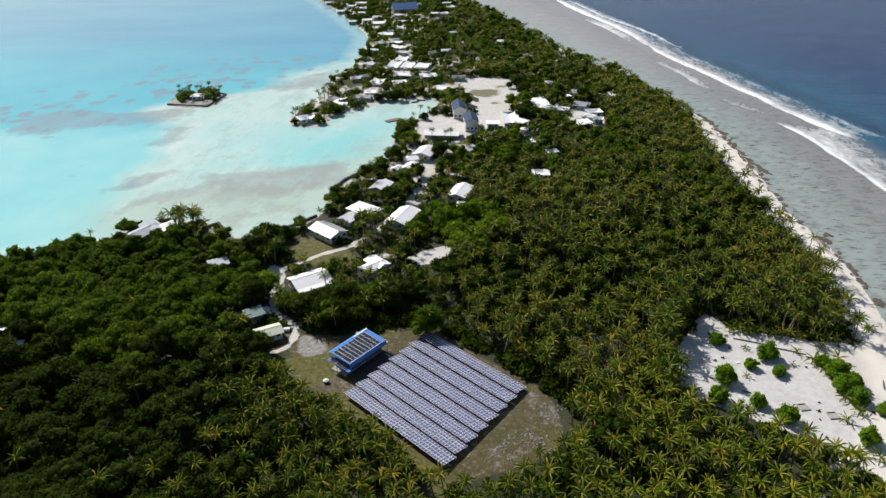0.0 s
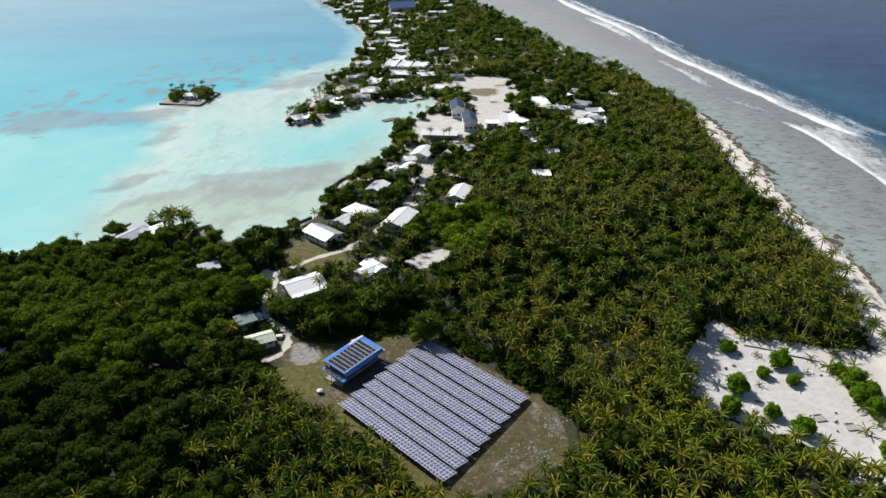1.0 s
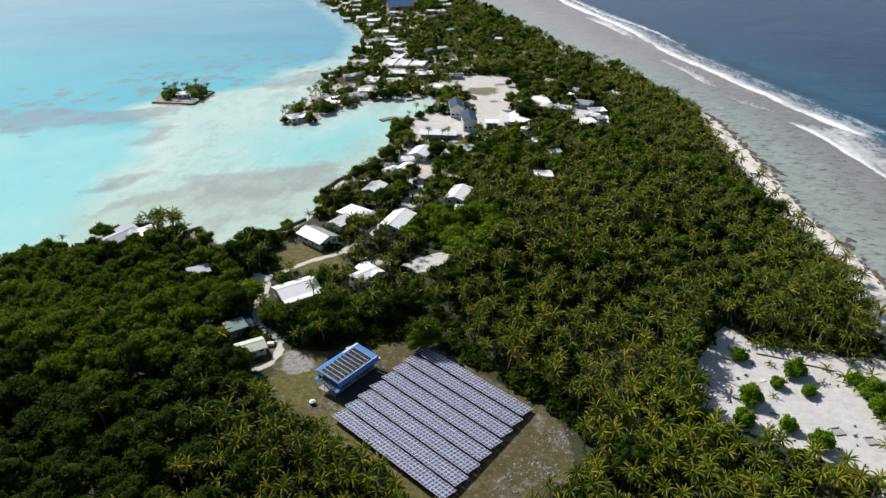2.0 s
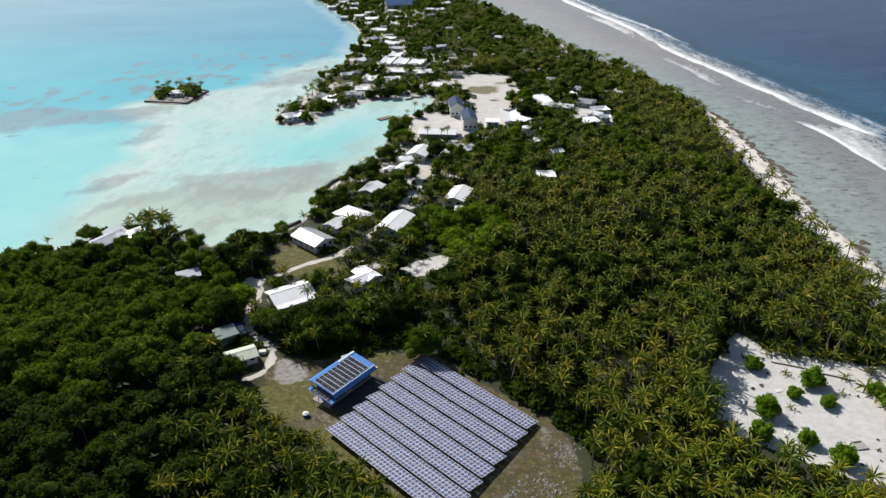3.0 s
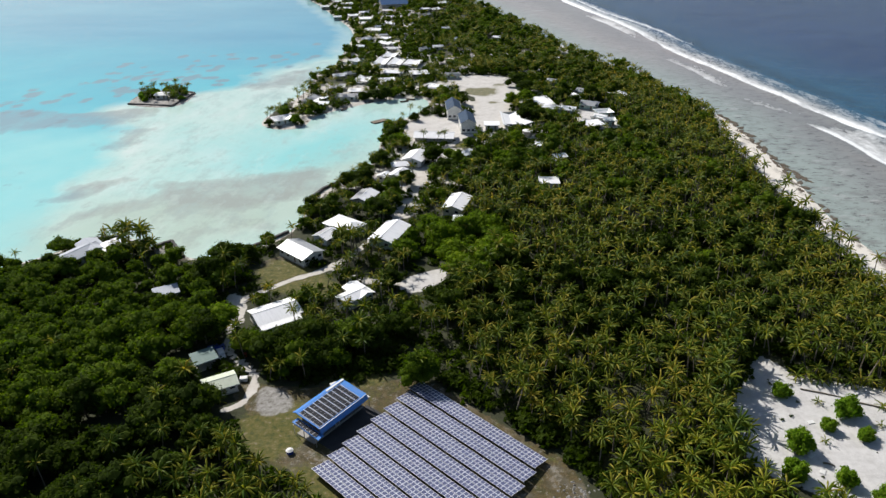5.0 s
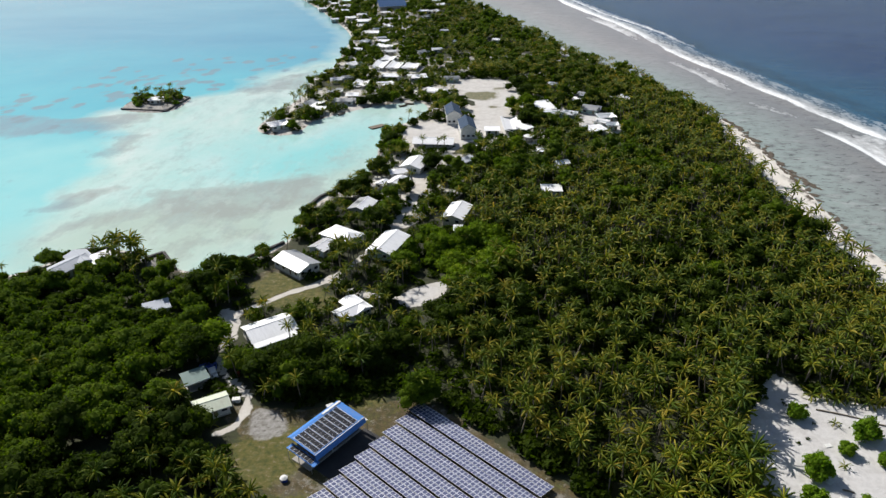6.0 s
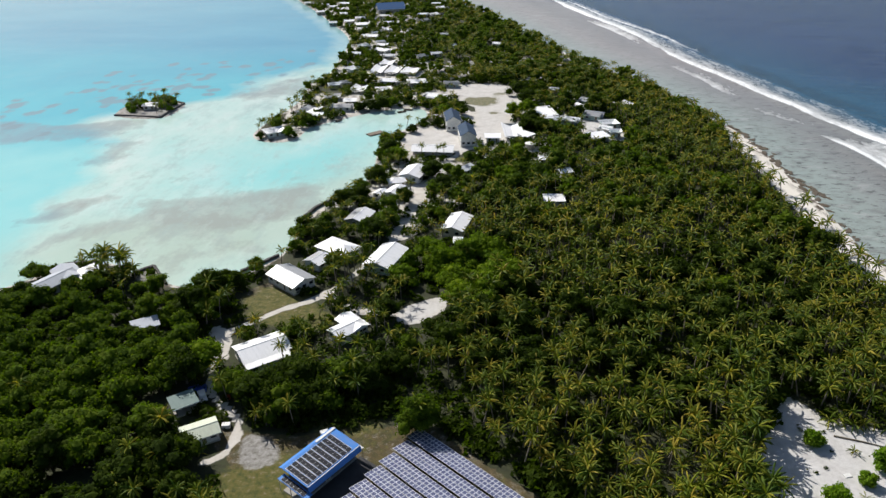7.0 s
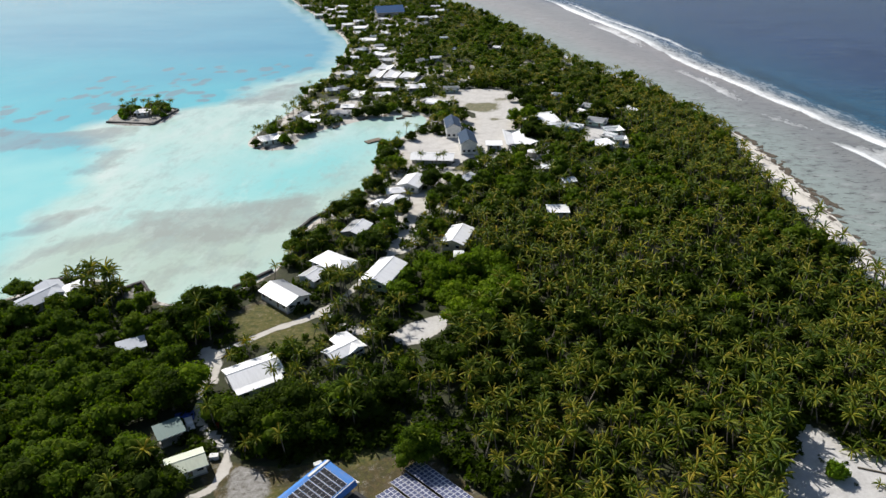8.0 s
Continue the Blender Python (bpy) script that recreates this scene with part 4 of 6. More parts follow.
house(5.2, 98.5, 12.0, 6.8, 75, 5.3, 3.1, wall=WALL_CREAM, label="white gable-roofed house at the palm grove's edge", windows=3)
house(-13.4, 144.5, 10.5, 8.2, 74, 5.2, 3.0, roof2=ROOF_WHITE, label="white gable-roofed house near the lagoon shore", windows=3)
house(-19.2, 136.4, 6.2, 4.6, 14, 3.7, 2.6, "hip", label="small white hip-roofed house by the lagoon")
house(-18.4, 126.3, 7.6, 6.0, 66, 3.9, 2.6, roof2=ROOF_WHITE, label="small white gable-roofed house by the lagoon")
house(-24.2, 125.0, 4.4, 3.4, 60, 3.3, 2.4, label="white sheet-roofed cookhouse by the lagoon")
add_wing(house(-41.3, 25.3, 11.6, 8.0, 36, 4.6, 2.9, label="broad white metal-roofed house with a front lean-to", windows=4), house(-38.5, 20.6, 10.8, 1.7, 36, 2.75, 2.3, "flat", windows=3, over=0.3))
add_wing(house(-21.6, 34.6, 8.0, 4.8, 45, 4.3, 2.8, roof2=ROOF_WHITE, label="white L-shaped gable-roofed house among palms", windows=3), house(-20.6, 37.6, 7.6, 4.4, 135, 4.3, 2.8, windows=3))
add_wing(house(-112.0, 56.0, 13.0, 6.4, 62, 4.8, 2.9, roof=ROOF_PALE, roof2=ROOF_PALE, label="pale grey metal-roofed cross-gabled house on the lagoon shore", windows=3), house(-110.0, 61.0, 8.6, 6.0, -44, 4.9, 2.9, roof=ROOF_PALE, roof2=ROOF_PALE, windows=3))
house(-104.0, 62.0, 6.4, 6.0, 55, 4.3, 2.9, "hip", label="white hip-roofed hut on the lagoon shore")
house(-75.6, 35.6, 6.0, 3.8, 31, 2.6, 2.0, "flat", roof=ROOF_PALE, wall=WALL_GREY, label="pale grey metal roof showing among dense trees", yard=9)
house(-46.6, -4.6, 6.8, 4.8, 31, 3.9, 2.6, roof=ROOF_GREEN, roof2=ROOF_GREEN, wall=WALL_WHITE, label="pale green metal-roofed hut with white walls by a track", windows=3)
house(-53.6, 4.6, 4.8, 3.8, 37, 3.1, 2.5, "flat", roof=ROOF_SHADED_TEAL, wall=WALL_DARK_SHADED, label="small open shed with teal sheet roof darkened as tree shade", posts=True, name="open_shed", category="shed")
house(-118.0, -13.0, 2.2, 1.8, 10, 2.7, 2.0, "hip", wall=WALL_GREY, label="white roof showing among dense trees", yard=9)
house(-126.0, -5.5, 2.8, 2.2, 20, 2.2, 1.9, "flat", roof=ROOF_GREY_AND_SHADED, wall=WALL_DARK_SHADED, label="grey sheet roof showing among dense trees", yard=9)

# ---- centre of the village ----
house(-7.5, 174.0, 16.5, 7.6, -3, 4.6, 3.0, label="long low white-roofed hall by the sandy square", windows=5)
house(-0.4, 209.5, 14.0, 6.6, 97, 7.2, 5.3, roof=ROOF_BLUEGREY, roof2=ROOF_BLUEGREY, wall=WALL_WHITE, label="tall two-storey white hall with a dark blue gable roof", windows=4, over=0.4, name="two_storey_hall", category="hall", yard=6)
house(6.8, 188.6, 14.0, 6.6, 97, 7.2, 5.3, roof=ROOF_BLUEGREY, roof2=ROOF_BLUEGREY, wall=WALL_WHITE, label="tall two-storey white hall with a dark blue gable roof", windows=4, over=0.4, name="two_storey_hall", category="hall", yard=6)
house(18.4, 190.0, 5.6, 4.4, 1, 3.9, 2.7, "flat", label="white flat sheet-roofed store building by the square")
house(27.6, 199.0, 19.0, 7.2, -86, 5.6, 3.2, label="long white-roofed church hall by the square", windows=5, name="church_hall", category="hall")
house(33.3, 193.0, 5.4, 4.0, -45, 3.7, 2.6, "flat", label="white lean-to building beside the hall")
house(43.5, 230.0, 12.5, 9.0, -78, 5.6, 3.2, label="white steep-roofed house near big trees", windows=3)
house(49.1, 215.4, 5.0, 4.2, 2, 3.8, 2.6, label="small white sheet-roofed house near big trees")
house(55.8, 214.6, 5.4, 4.4, -23, 3.8, 2.6, label="small white sheet-roofed house near big trees")
house(45.2, 219.4, 3.4, 3.4, 3, 3.6, 2.5, "flat", label="small white sheet-roofed cookhouse near big trees")
house(67.6, 224.0, 7.0, 6.0, -21, 4.6, 2.8, roof2=ROOF_GREY_AND_SHADED, label="white gable-roofed house in sandy yard")
house(73.2, 210.4, 6.0, 4.6, 13, 3.8, 2.7, "hip", label="white hip-roofed house in sandy yard")
house(65.6, 192.2, 6.4, 5.4, 20, 3.8, 2.7, "flat", label="white sheet-roofed house at the grove's edge")
house(69.5, 201.5, 4.4, 3.4, -34, 3.5, 2.5, label="small white sheet-roofed cookhouse")
house(74.0, 196.5, 3.6, 3.2, 0, 3.4, 2.4, "hip", label="small white sheet-roofed cookhouse")
house(67.0, 249.2, 5.6, 4.4, -33, 3.9, 2.7, roof=ROOF_GREY_AND_SHADED, label="grey sheet-roofed house among palms")
house(61.8, 238.6, 6.0, 4.4, -55, 3.8, 2.7, label="white sheet-roofed house among palms")
house(86.2, 243.2, 7.0, 5.0, -62, 4.3, 2.7, label="white gable-roofed house deep among palms")
house(52.6, 269.4, 4.0, 3.6, -26, 4.1, 2.7, label="small white roof showing among palms")
house(39.6, 120.4, 6.8, 5.0, 2, 3.0, 2.5, "flat", label="white flat roof showing in the palm grove", yard=10)
house(46.0, 147.4, 4.6, 4.0, 21, 4.2, 2.9, label="white roof showing in the palm grove")
house(39.0, 162.2, 2.6, 2.6, 0, 3.6, 2.6, "flat", label="tiny white roof showing in the palm grove")
house(8.0, 150.0, 6.0, 2.8, 51, 3.2, 2.4, "flat", roof=ROOF_PALE, label="narrow pale sheet-roofed shed")
house(5.9, 86.1, 2.2, 2.2, 0, 2.9, 2.2, "flat", label="tiny white roof among green trees", yard=7)

# ---- the spit and the northern village ----
house(-82.4, 195.6, 8.0, 6.4, 33, 5.0, 2.9, "hip", label="white hip-roofed house at the spit's tip", windows=3)
house(-73.6, 231.0, 11.0, 7.6, 70, 5.0, 2.9, roof2=ROOF_GREY_AND_SHADED, wall=WALL_GREEN, label="white gable-roofed house on the spit", windows=3)
house(-68.2, 221.0, 5.4, 3.8, 1, 3.4, 2.5, "flat", label="white sheet-roofed boat shelter on the spit")
house(-58.4, 236.4, 10.4, 5.4, 1, 3.9, 2.6, roof=ROOF_GREY_AND_SHADED, label="long grey sheet-roofed house on the spit", windows=3)
house(-55.6, 247.2, 5.4, 4.4, 4, 3.9, 2.6, "flat", label="small white sheet-roofed house on the spit")
house(-66.1, 255.6, 6.6, 6.0, 1, 4.4, 2.7, "hip", roof=ROOF_GREY_AND_SHADED, label="grey hip-roofed house on the spit")
house(-54.4, 272.0, 11.0, 6.6, 80, 5.0, 3.0, roof2=ROOF_GREY_AND_SHADED, label="white gable-roofed house among village trees", windows=3)
house(-69.0, 278.6, 6.0, 4.6, 8, 4.0, 2.7, label="small white sheet-roofed house by the shore")
house(-64.0, 283.0, 4.6, 4.0, 30, 3.8, 2.6, roof=ROOF_GREY_AND_SHADED, label="small grey sheet-roofed house by the shore")
house(-40.5, 269.6, 6.6, 6.6, 12, 4.6, 2.8, "hip", label="white hip-roofed house among village trees")
house(-39.5, 288.0, 9.4, 6.0, 1, 4.5, 2.9, roof=ROOF_WHITE, label="white sheet-roofed house among village trees", windows=3)
house(-23.6, 286.6, 8.6, 7.2, 20, 4.8, 2.9, roof2=ROOF_GREY_AND_SHADED, label="white gable-roofed house among village trees", windows=3)
house(-29.4, 313.0, 12.5, 7.6, 80, 4.9, 2.9, roof2=ROOF_GREY_AND_SHADED, label="white gable-roofed house among village trees", windows=3)
house(-49.0, 316.0, 17.0, 6.0, 84, 4.8, 2.9, roof2=ROOF_GREY_AND_SHADED, label="long white gable-roofed school block", windows=4)
house(-45.6, 333.0, 12.0, 6.0, 84, 4.8, 2.9, roof2=ROOF_GREY_AND_SHADED, label="long white gable-roofed school block", windows=4)
house(-39.4, 315.0, 16.0, 6.4, 82, 4.8, 2.9, roof2=ROOF_GREY_AND_SHADED, label="long white gable-roofed school block", windows=4)
house(-65.0, 317.5, 8.4, 5.6, 55, 4.5, 2.8, label="white sheet-roofed house among shore palms")
house(-3.8, 282.0, 6.6, 5.0, -12, 4.6, 2.9, roof=ROOF_GREY_AND_SHADED, wall=WALL_GREEN, label="grey-roofed pale green house by the square")
house(-12.0, 255.6, 11.6, 7.4, -24, 4.4, 3.0, roof=ROOF_GREY_AND_SHADED, roof2=ROOF_WHITE, label="broad pale grey-roofed hall by the bay", windows=4)
house(-24.2, 351.0, 6.2, 5.0, 40, 4.3, 2.8, roof=ROOF_GREY_AND_SHADED, label="grey sheet-roofed house among northern trees")
house(-16.0, 357.0, 5.2, 4.4, 10, 4.2, 2.8, label="small white roof among northern trees")
house(-47.2, 350.2, 5.8, 4.6, 18, 4.2, 2.8, label="white sheet-roofed house by the village road")
house(-54.4, 368.6, 10.4, 6.4, -16, 4.6, 2.9, label="white sheet-roofed house by the village road", windows=3)
house(-55.6, 384.0, 5.6, 4.6, 4, 4.2, 2.8, "flat", label="white flat sheet-roofed house by the village road")
house(-70.2, 356.4, 4.4, 3.8, 6, 4.0, 2.7, label="small white roof among shore palms")
house(-67.8, 382.0, 6.0, 5.0, 24, 4.3, 2.8, roof2=ROOF_GREY_AND_SHADED, label="white sheet-roofed house among shore palms")
house(-69.0, 415.0, 9.6, 7.2, 14, 4.7, 2.9, "hip", label="white hip-roofed house in the northern village", windows=3)
house(-77.4, 442.0, 6.0, 5.6, 4, 4.4, 2.8, label="white roof in the northern village")
house(-81.2, 462.0, 9.6, 8.6, 2, 5.0, 3.0, label="broad white roof in the northern village", windows=3)
house(-59.6, 440.0, 6.0, 6.6, 6, 4.6, 2.9, label="white roof in the northern village")
house(-59.6, 467.0, 9.6, 5.6, 1, 4.4, 2.8, "hip", label="white hip roof in the northern village", windows=3)
house(-93.0, 475.0, 7.0, 6.6, 15, 4.5, 2.8, roof2=ROOF_GREY_AND_SHADED, label="white roof in the northern village")
house(-105.4, 467.0, 4.6, 5.0, 10, 4.2, 2.8, label="white roof on the lagoon shore")
house(-124.6, 518.0, 7.4, 5.6, 4, 4.4, 2.8, label="white roof on the lagoon shore")
house(-103.8, 509.0, 7.4, 6.0, 2, 4.4, 2.8, roof2=ROOF_GREY_AND_SHADED, label="white roof in the northern village")
house(-68.2, 497.5, 6.0, 5.0, 3, 4.4, 2.8, label="white roof in the northern village")
house(-86.4, 489.0, 6.0, 5.6, 1, 4.4, 2.8, label="white roof in the northern village")
house(-110.0, 534.0, 8.4, 6.4, 2, 4.6, 2.8, label="white roof in the northern village", windows=3)
house(-119.0, 545.0, 6.4, 5.6, 12, 4.4, 2.8, label="white roof in the northern village")
house(-66.0, 525.0, 21.0, 15.0, 2, 8.4, 4.2, "gable", roof=ROOF_TEAL, label="large faded blue-roofed hall in the northern village", windows=5, name="large_hall", category="hall")
house(-25.0, 507.0, 8.0, 6.0, 50, 4.5, 2.8, label="white roof among northern palms", windows=3)
house(-36.0, 506.0, 6.4, 5.6, 12, 4.4, 2.8, label="white roof among northern palms")
house(-31.0, 480.0, 6.0, 5.0, 30, 4.4, 2.8, roof=ROOF_GREY_AND_SHADED, label="grey roof among northern palms")
house(-112.4, 563.0, 9.2, 6.0, 10, 4.4, 2.8, label="white roof in the northern village")
house(-65.4, 424.0, 3.4, 3.0, 20, 4.0, 2.6, label="small white roof in the northern village")
house(-57.5, 393.0, 4.4, 3.6, 15, 4.0, 2.6, label="small white roof by the village road")
house(-28.2, 561.0, 6.2, 5.0, 8, 4.4, 2.8, label="white roof among northern palms")
house(-21.2, 541.0, 8.2, 6.0, 25, 4.4, 2.8, label="white roof among northern palms")
house(-146.0, 566.0, 5.8, 5.0, 5, 4.2, 2.7, label="white roof on the lagoon shore")
house(-128.3, 553.0, 4.6, 4.2, 20, 4.2, 2.7, label="small white roof on the lagoon shore")
house(-4.2, 382.0, 3.4, 3.0, 60, 4.2, 2.8, label="small white roof deep in the northern palms")
house(24.4, 388.0, 6.0, 5.0, 4, 4.5, 2.9, label="white roof deep in the northern palms")
house(-14.0, 420.0, 4.6, 4.0, 20, 4.2, 2.8, label="white roof deep in the northern palms")

tank = thing("water_tank", pose(34.5, 179.6, 0), "round white water tank with a shallow cone roof", "tank")
bm = bmesh.new()
bmesh.ops.create_cone(bm, cap_ends=True, segments=28, radius1=2.1, radius2=2.1, depth=2.6, matrix=Matrix.Translation((0, 0, 1.3)))
part("tank_body", bm, CONCRETE, tank)
bm = bmesh.new()
bmesh.ops.create_cone(bm, cap_ends=True, segments=28, radius1=2.3, radius2=0.15, depth=0.5, matrix=Matrix.Translation((0, 0, 2.85)))
part("tank_roof", bm, TRIM, tank)
SIGHT_CLEARINGS.append((34.5, 179.6, 4.6, 4.6, 0, 10))

# ---- vehicle, clutter at the track ----
car = thing("pickup_truck", pose(-50.9, 8.6, 0, 0, 0, -60), "small white pickup truck parked in tree shade", "truck")
bm = box(bmesh.new(), -2.2, -0.85, 0.45, 2.2, 0.85, 0.95, 0.08)
box(bm, -0.4, -0.78, 0.95, 1.2, 0.78, 1.65, 0.15)
part("body", bm, CAR_WHITE, car)
bm = bmesh.new()
box(bm, -0.2, -0.80, 1.08, 1.05, 0.80, 1.5, 0.05)
part("side_glass", bm, GLASS, car)
for sx in (-1.4, 1.4):
    for sy in (-0.8, 0.8):
        bm = bmesh.new()
        bmesh.ops.create_cone(bm, cap_ends=True, segments=16, radius1=0.34, radius2=0.34, depth=0.22, matrix=Matrix.Translation((sx, sy, 0.34)) @ Matrix.Rotation(radians(90), 4, 'X'))
        wheel = part("wheel", bm, DARK, car)
        bm = bmesh.new()
        bmesh.ops.create_cone(bm, cap_ends=True, segments=12, radius1=0.19, radius2=0.17, depth=0.26, matrix=Matrix.Translation((sx, sy, 0.34)) @ Matrix.Rotation(radians(90), 4, 'X'))
        part("rim", bm, STEEL, wheel)
tarp = thing("tarpaulin", pose(-53.3, 11.6, 0, 0, 0, 20), "crumpled blue tarpaulin over a heap", "tarpaulin")
bm = bmesh.new()
bmesh.ops.create_grid(bm, x_segments=14, y_segments=12, size=1.0)
for v in bm.verts:
    e = max(abs(v.co.x), abs(v.co.y))
    v.co = Vector((v.co.x * 2.1, v.co.y * 1.6, 1.3 * (1 - e ** 2.2) * (0.7 + 0.4 * noise.noise(v.co * 2.3)) + 0.03))
bmesh.ops.solidify(bm, geom=bm.faces[:], thickness=0.03)
part("cover", bm, BLUE_TARP, tarp)
drum = thing("red_drum", pose(-44.8, 8.6, 0), "faded red drum standing by the track", "drum")
bm = bmesh.new()
bmesh.ops.create_cone(bm, cap_ends=True, segments=18, radius1=0.42, radius2=0.42, depth=1.0, matrix=Matrix.Translation((0, 0, 0.5)))
part("drum_body", bm, RED_PAINT, drum)
bm = bmesh.new()
for zz in (0.02, 0.34, 0.66, 0.98):
    bmesh.ops.create_cone(bm, cap_ends=True, segments=18, radius1=0.45, radius2=0.45, depth=0.05, matrix=Matrix.Translation((0, 0, zz)))
part("drum_ring", bm, RED_PAINT, drum)
crate = thing("white_box", pose(-42.3, -0.9, 0, 0, 0, 10), "white chest freezer standing outside a hut", "box")
part("box_body", box(bmesh.new(), -0.9, -0.6, 0, 0.9, 0.6, 0.85, 0.06), TRIM, crate)
part("box_lid", box(bmesh.new(), -0.93, -0.63, 0.85, 0.93, 0.63, 0.95, 0.04), TRIM, crate)

# ---- shore works ----
raft = thing("raft", pose(-36.0, 199.8, WATER, 0, 0, 40), "dark timber raft floating in the turquoise bay", "raft")
for k in range(3):
    bm = bmesh.new()
    bmesh.ops.create_cone(bm, cap_ends=True, segments=12, radius1=0.35, radius2=0.35, depth=8.0, matrix=Matrix.Translation((0, -1.3 + 1.3 * k, 0.1)) @ Matrix.Rotation(radians(90), 4, 'Y'))
    part("float", bm, DARK, raft)
for k in range(12):
    part("plank", box(bmesh.new(), -4.0 + k * 0.67, -1.8, 0.42, -3.45 + k * 0.67, 1.8, 0.52), TIMBER, raft)


def dinghy(x, y, turn, label):
    """An open boat: a hollow hull with a raked bow, two thwarts and an outboard motor."""
    b = thing("dinghy", pose(x, y, WATER - 0.12, 0, 0, turn), label, "boat", "moored boats")
    bm = bmesh.new()
    rings = []
    for u, half, low in ((-2.3, 0.70, 0.0), (-1.0, 0.85, 0.0), (0.4, 0.85, 0.02), (1.6, 0.55, 0.10), (2.5, 0.05, 0.30)):
        rings.append([bm.verts.new(c) for c in ((u, -half, 0.62 + 0.05 * max(0, u)), (u, -half * 0.7, low), (u, half * 0.7, low), (u, half, 0.62 + 0.05 * max(0, u)))])
    for a, c in zip(rings, rings[1:]):
        for k in range(3):
            bm.faces.new((a[k], a[k + 1], c[k + 1], c[k]))
    bm.faces.new(rings[0])
    bmesh.ops.recalc_face_normals(bm, faces=bm.faces)
    bmesh.ops.solidify(bm, geom=bm.faces[:], thickness=0.05)
    part("hull", bm, TIMBER, b)
    for u in (-1.1, 0.5):
        part("thwart", box(bmesh.new(), u - 0.14, -0.72, 0.38, u + 0.14, 0.72, 0.43), TIMBER, b)
    part("outboard_motor", box(bmesh.new(), -2.6, -0.16, 0.25, -2.33, 0.16, 0.95, 0.05), DARK, b)
    return b


for bx_, by_, turn in ((-27.0, 234.0, 30), (-24.0, 237.5, -10), (-56.5, 219.5, 60)):
    dinghy(bx_, by_, turn, "small dark wooden dinghy moored in the shallow bay")


def sea_wall(pts, wide, top, label):
    """A low wall of coral blocks along a line, open to the sea at its foot."""
    w = tagged(new("sea_wall"), label, "wall")
    rnd = random.Random(5)
    for a, b in zip(pts, pts[1:]):
        a, b = Vector((*a, 0)), Vector((*b, 0))
        run = (b - a).length
        k = max(1, round(run / 1.6))
        ang = math.degrees(math.atan2(b.y - a.y, b.x - a.x))
        for i in range(k):
            c = a.lerp(b, (i + 0.5) / k)
            s = run / k / 2
            bm = box(bmesh.new(), -s + 0.02, -wide / 2, -1.6, s - 0.02, wide / 2, top, 0.06)
            for v in bm.verts:
                v.co += Vector((0, rnd.uniform(-0.08, 0.08), rnd.uniform(-0.08, 0.08) if v.co.z > 0 else 0))
            bm.transform(pose(c.x, c.y, 0, 0, 0, ang))
            part("stone", bm, CORAL_STONE, w)
    return w


sea_wall([(-172.5, 225.5), (-147.5, 222.5), (-144.5, 247), (-158, 254)], 1.0, 0.35, "dark coral stone sea wall round a tiny islet")
sea_wall([(-80, 60), (-88, 70.5), (-92.5, 66)], 0.9, 0.45, "dark coral stone sea wall of a small jetty")
sea_wall([(-49, 108), (-46.5, 116), (-42, 122.5)], 0.9, 0.5, "dark coral stone sea wall on the lagoon shore")
sea_wall([(-60, 68), (-54, 75), (-51, 79)], 0.8, 0.4, "coral stone sea wall below a lagoon house")
sea_wall([(-121, 65), (-116, 71), (-106, 73)], 0.8, 0.4, "coral stone sea wall below a lagoon house")
house(-158.5, 236.5, 5.2, 4.8, 10, 4.6, 2.4, "hip", label="white hip-roofed hut on a tiny walled islet", yard=6, wall=WALL_WHITE)


# ---- plants ----
def palm_crown(seed, fronds, segs, reach, broad=0.085):
    """Fronds that rise, arch over and hang from one point; each is a rib with a folded blade of leaflets that hangs on both sides, its edge ragged."""
    r = np.random.RandomState(seed)
    V_, F_ = [], []
    for i in range(fronds):
        q = i / max(1, fronds - 1)
        az = i * 2.399 + r.uniform(-0.3, 0.3)
        el = radians(74 - 82 * q ** 0.8 + r.uniform(-9, 9))
        ln = reach * (0.70 + 0.30 * math.sin(math.pi * min(1, 0.9 * q + 0.25))) * r.uniform(0.84, 1.1)
        droop = radians(r.uniform(82, 128)) * (0.55 + 0.45 * q)
        d, side = np.array([math.cos(az), math.sin(az), 0]), np.array([-math.sin(az), math.cos(az), 0])
        twist = r.uniform(-0.45, 0.45)
        pt = np.zeros(3)
        base = len(V_)
        pts, dirs = [pt], []
        for k in range(segs):
            e = el - droop * ((k + 0.6) / segs) ** 1.3
            t = d * math.cos(e) + np.array([0, 0, math.sin(e)])
            pt = pt + t * ln / segs
            pts.append(pt)
            dirs.append(t)
        V_ += pts
        edge = {}
        for k in range(1, segs):
            up = np.cross(dirs[k], side)
            wide = broad * ln * math.sin(math.pi * (0.22 + 0.66 * k / segs)) ** 0.7
            for sgn in (-1, 1):
                hang = radians(r.uniform(22, 58)) + sgn * twist
                w = wide * r.uniform(0.72, 1.2)
                V_.append(pts[k] + side * sgn * w * math.cos(hang) - up * w * math.sin(hang) + dirs[k] * w * 0.55)
                edge[k, sgn] = len(V_) - 1
        for sgn in (-1, 1):
            for k in range(segs):
                a, b = base + k, base + k + 1
                tri = []
                if k == 0:
                    tri = [(a, b, edge[1, sgn])]
                elif k == segs - 1:
                    tri = [(a, b, edge[k, sgn])]
                else:
                    tri = [(a, b, edge[k, sgn]), (b, edge[k + 1, sgn], edge[k, sgn])]
                F_ += tri if sgn > 0 else [(c_, b_, a_) for a_, b_, c_ in tri]
    return np.array(V_), np.array(F_)


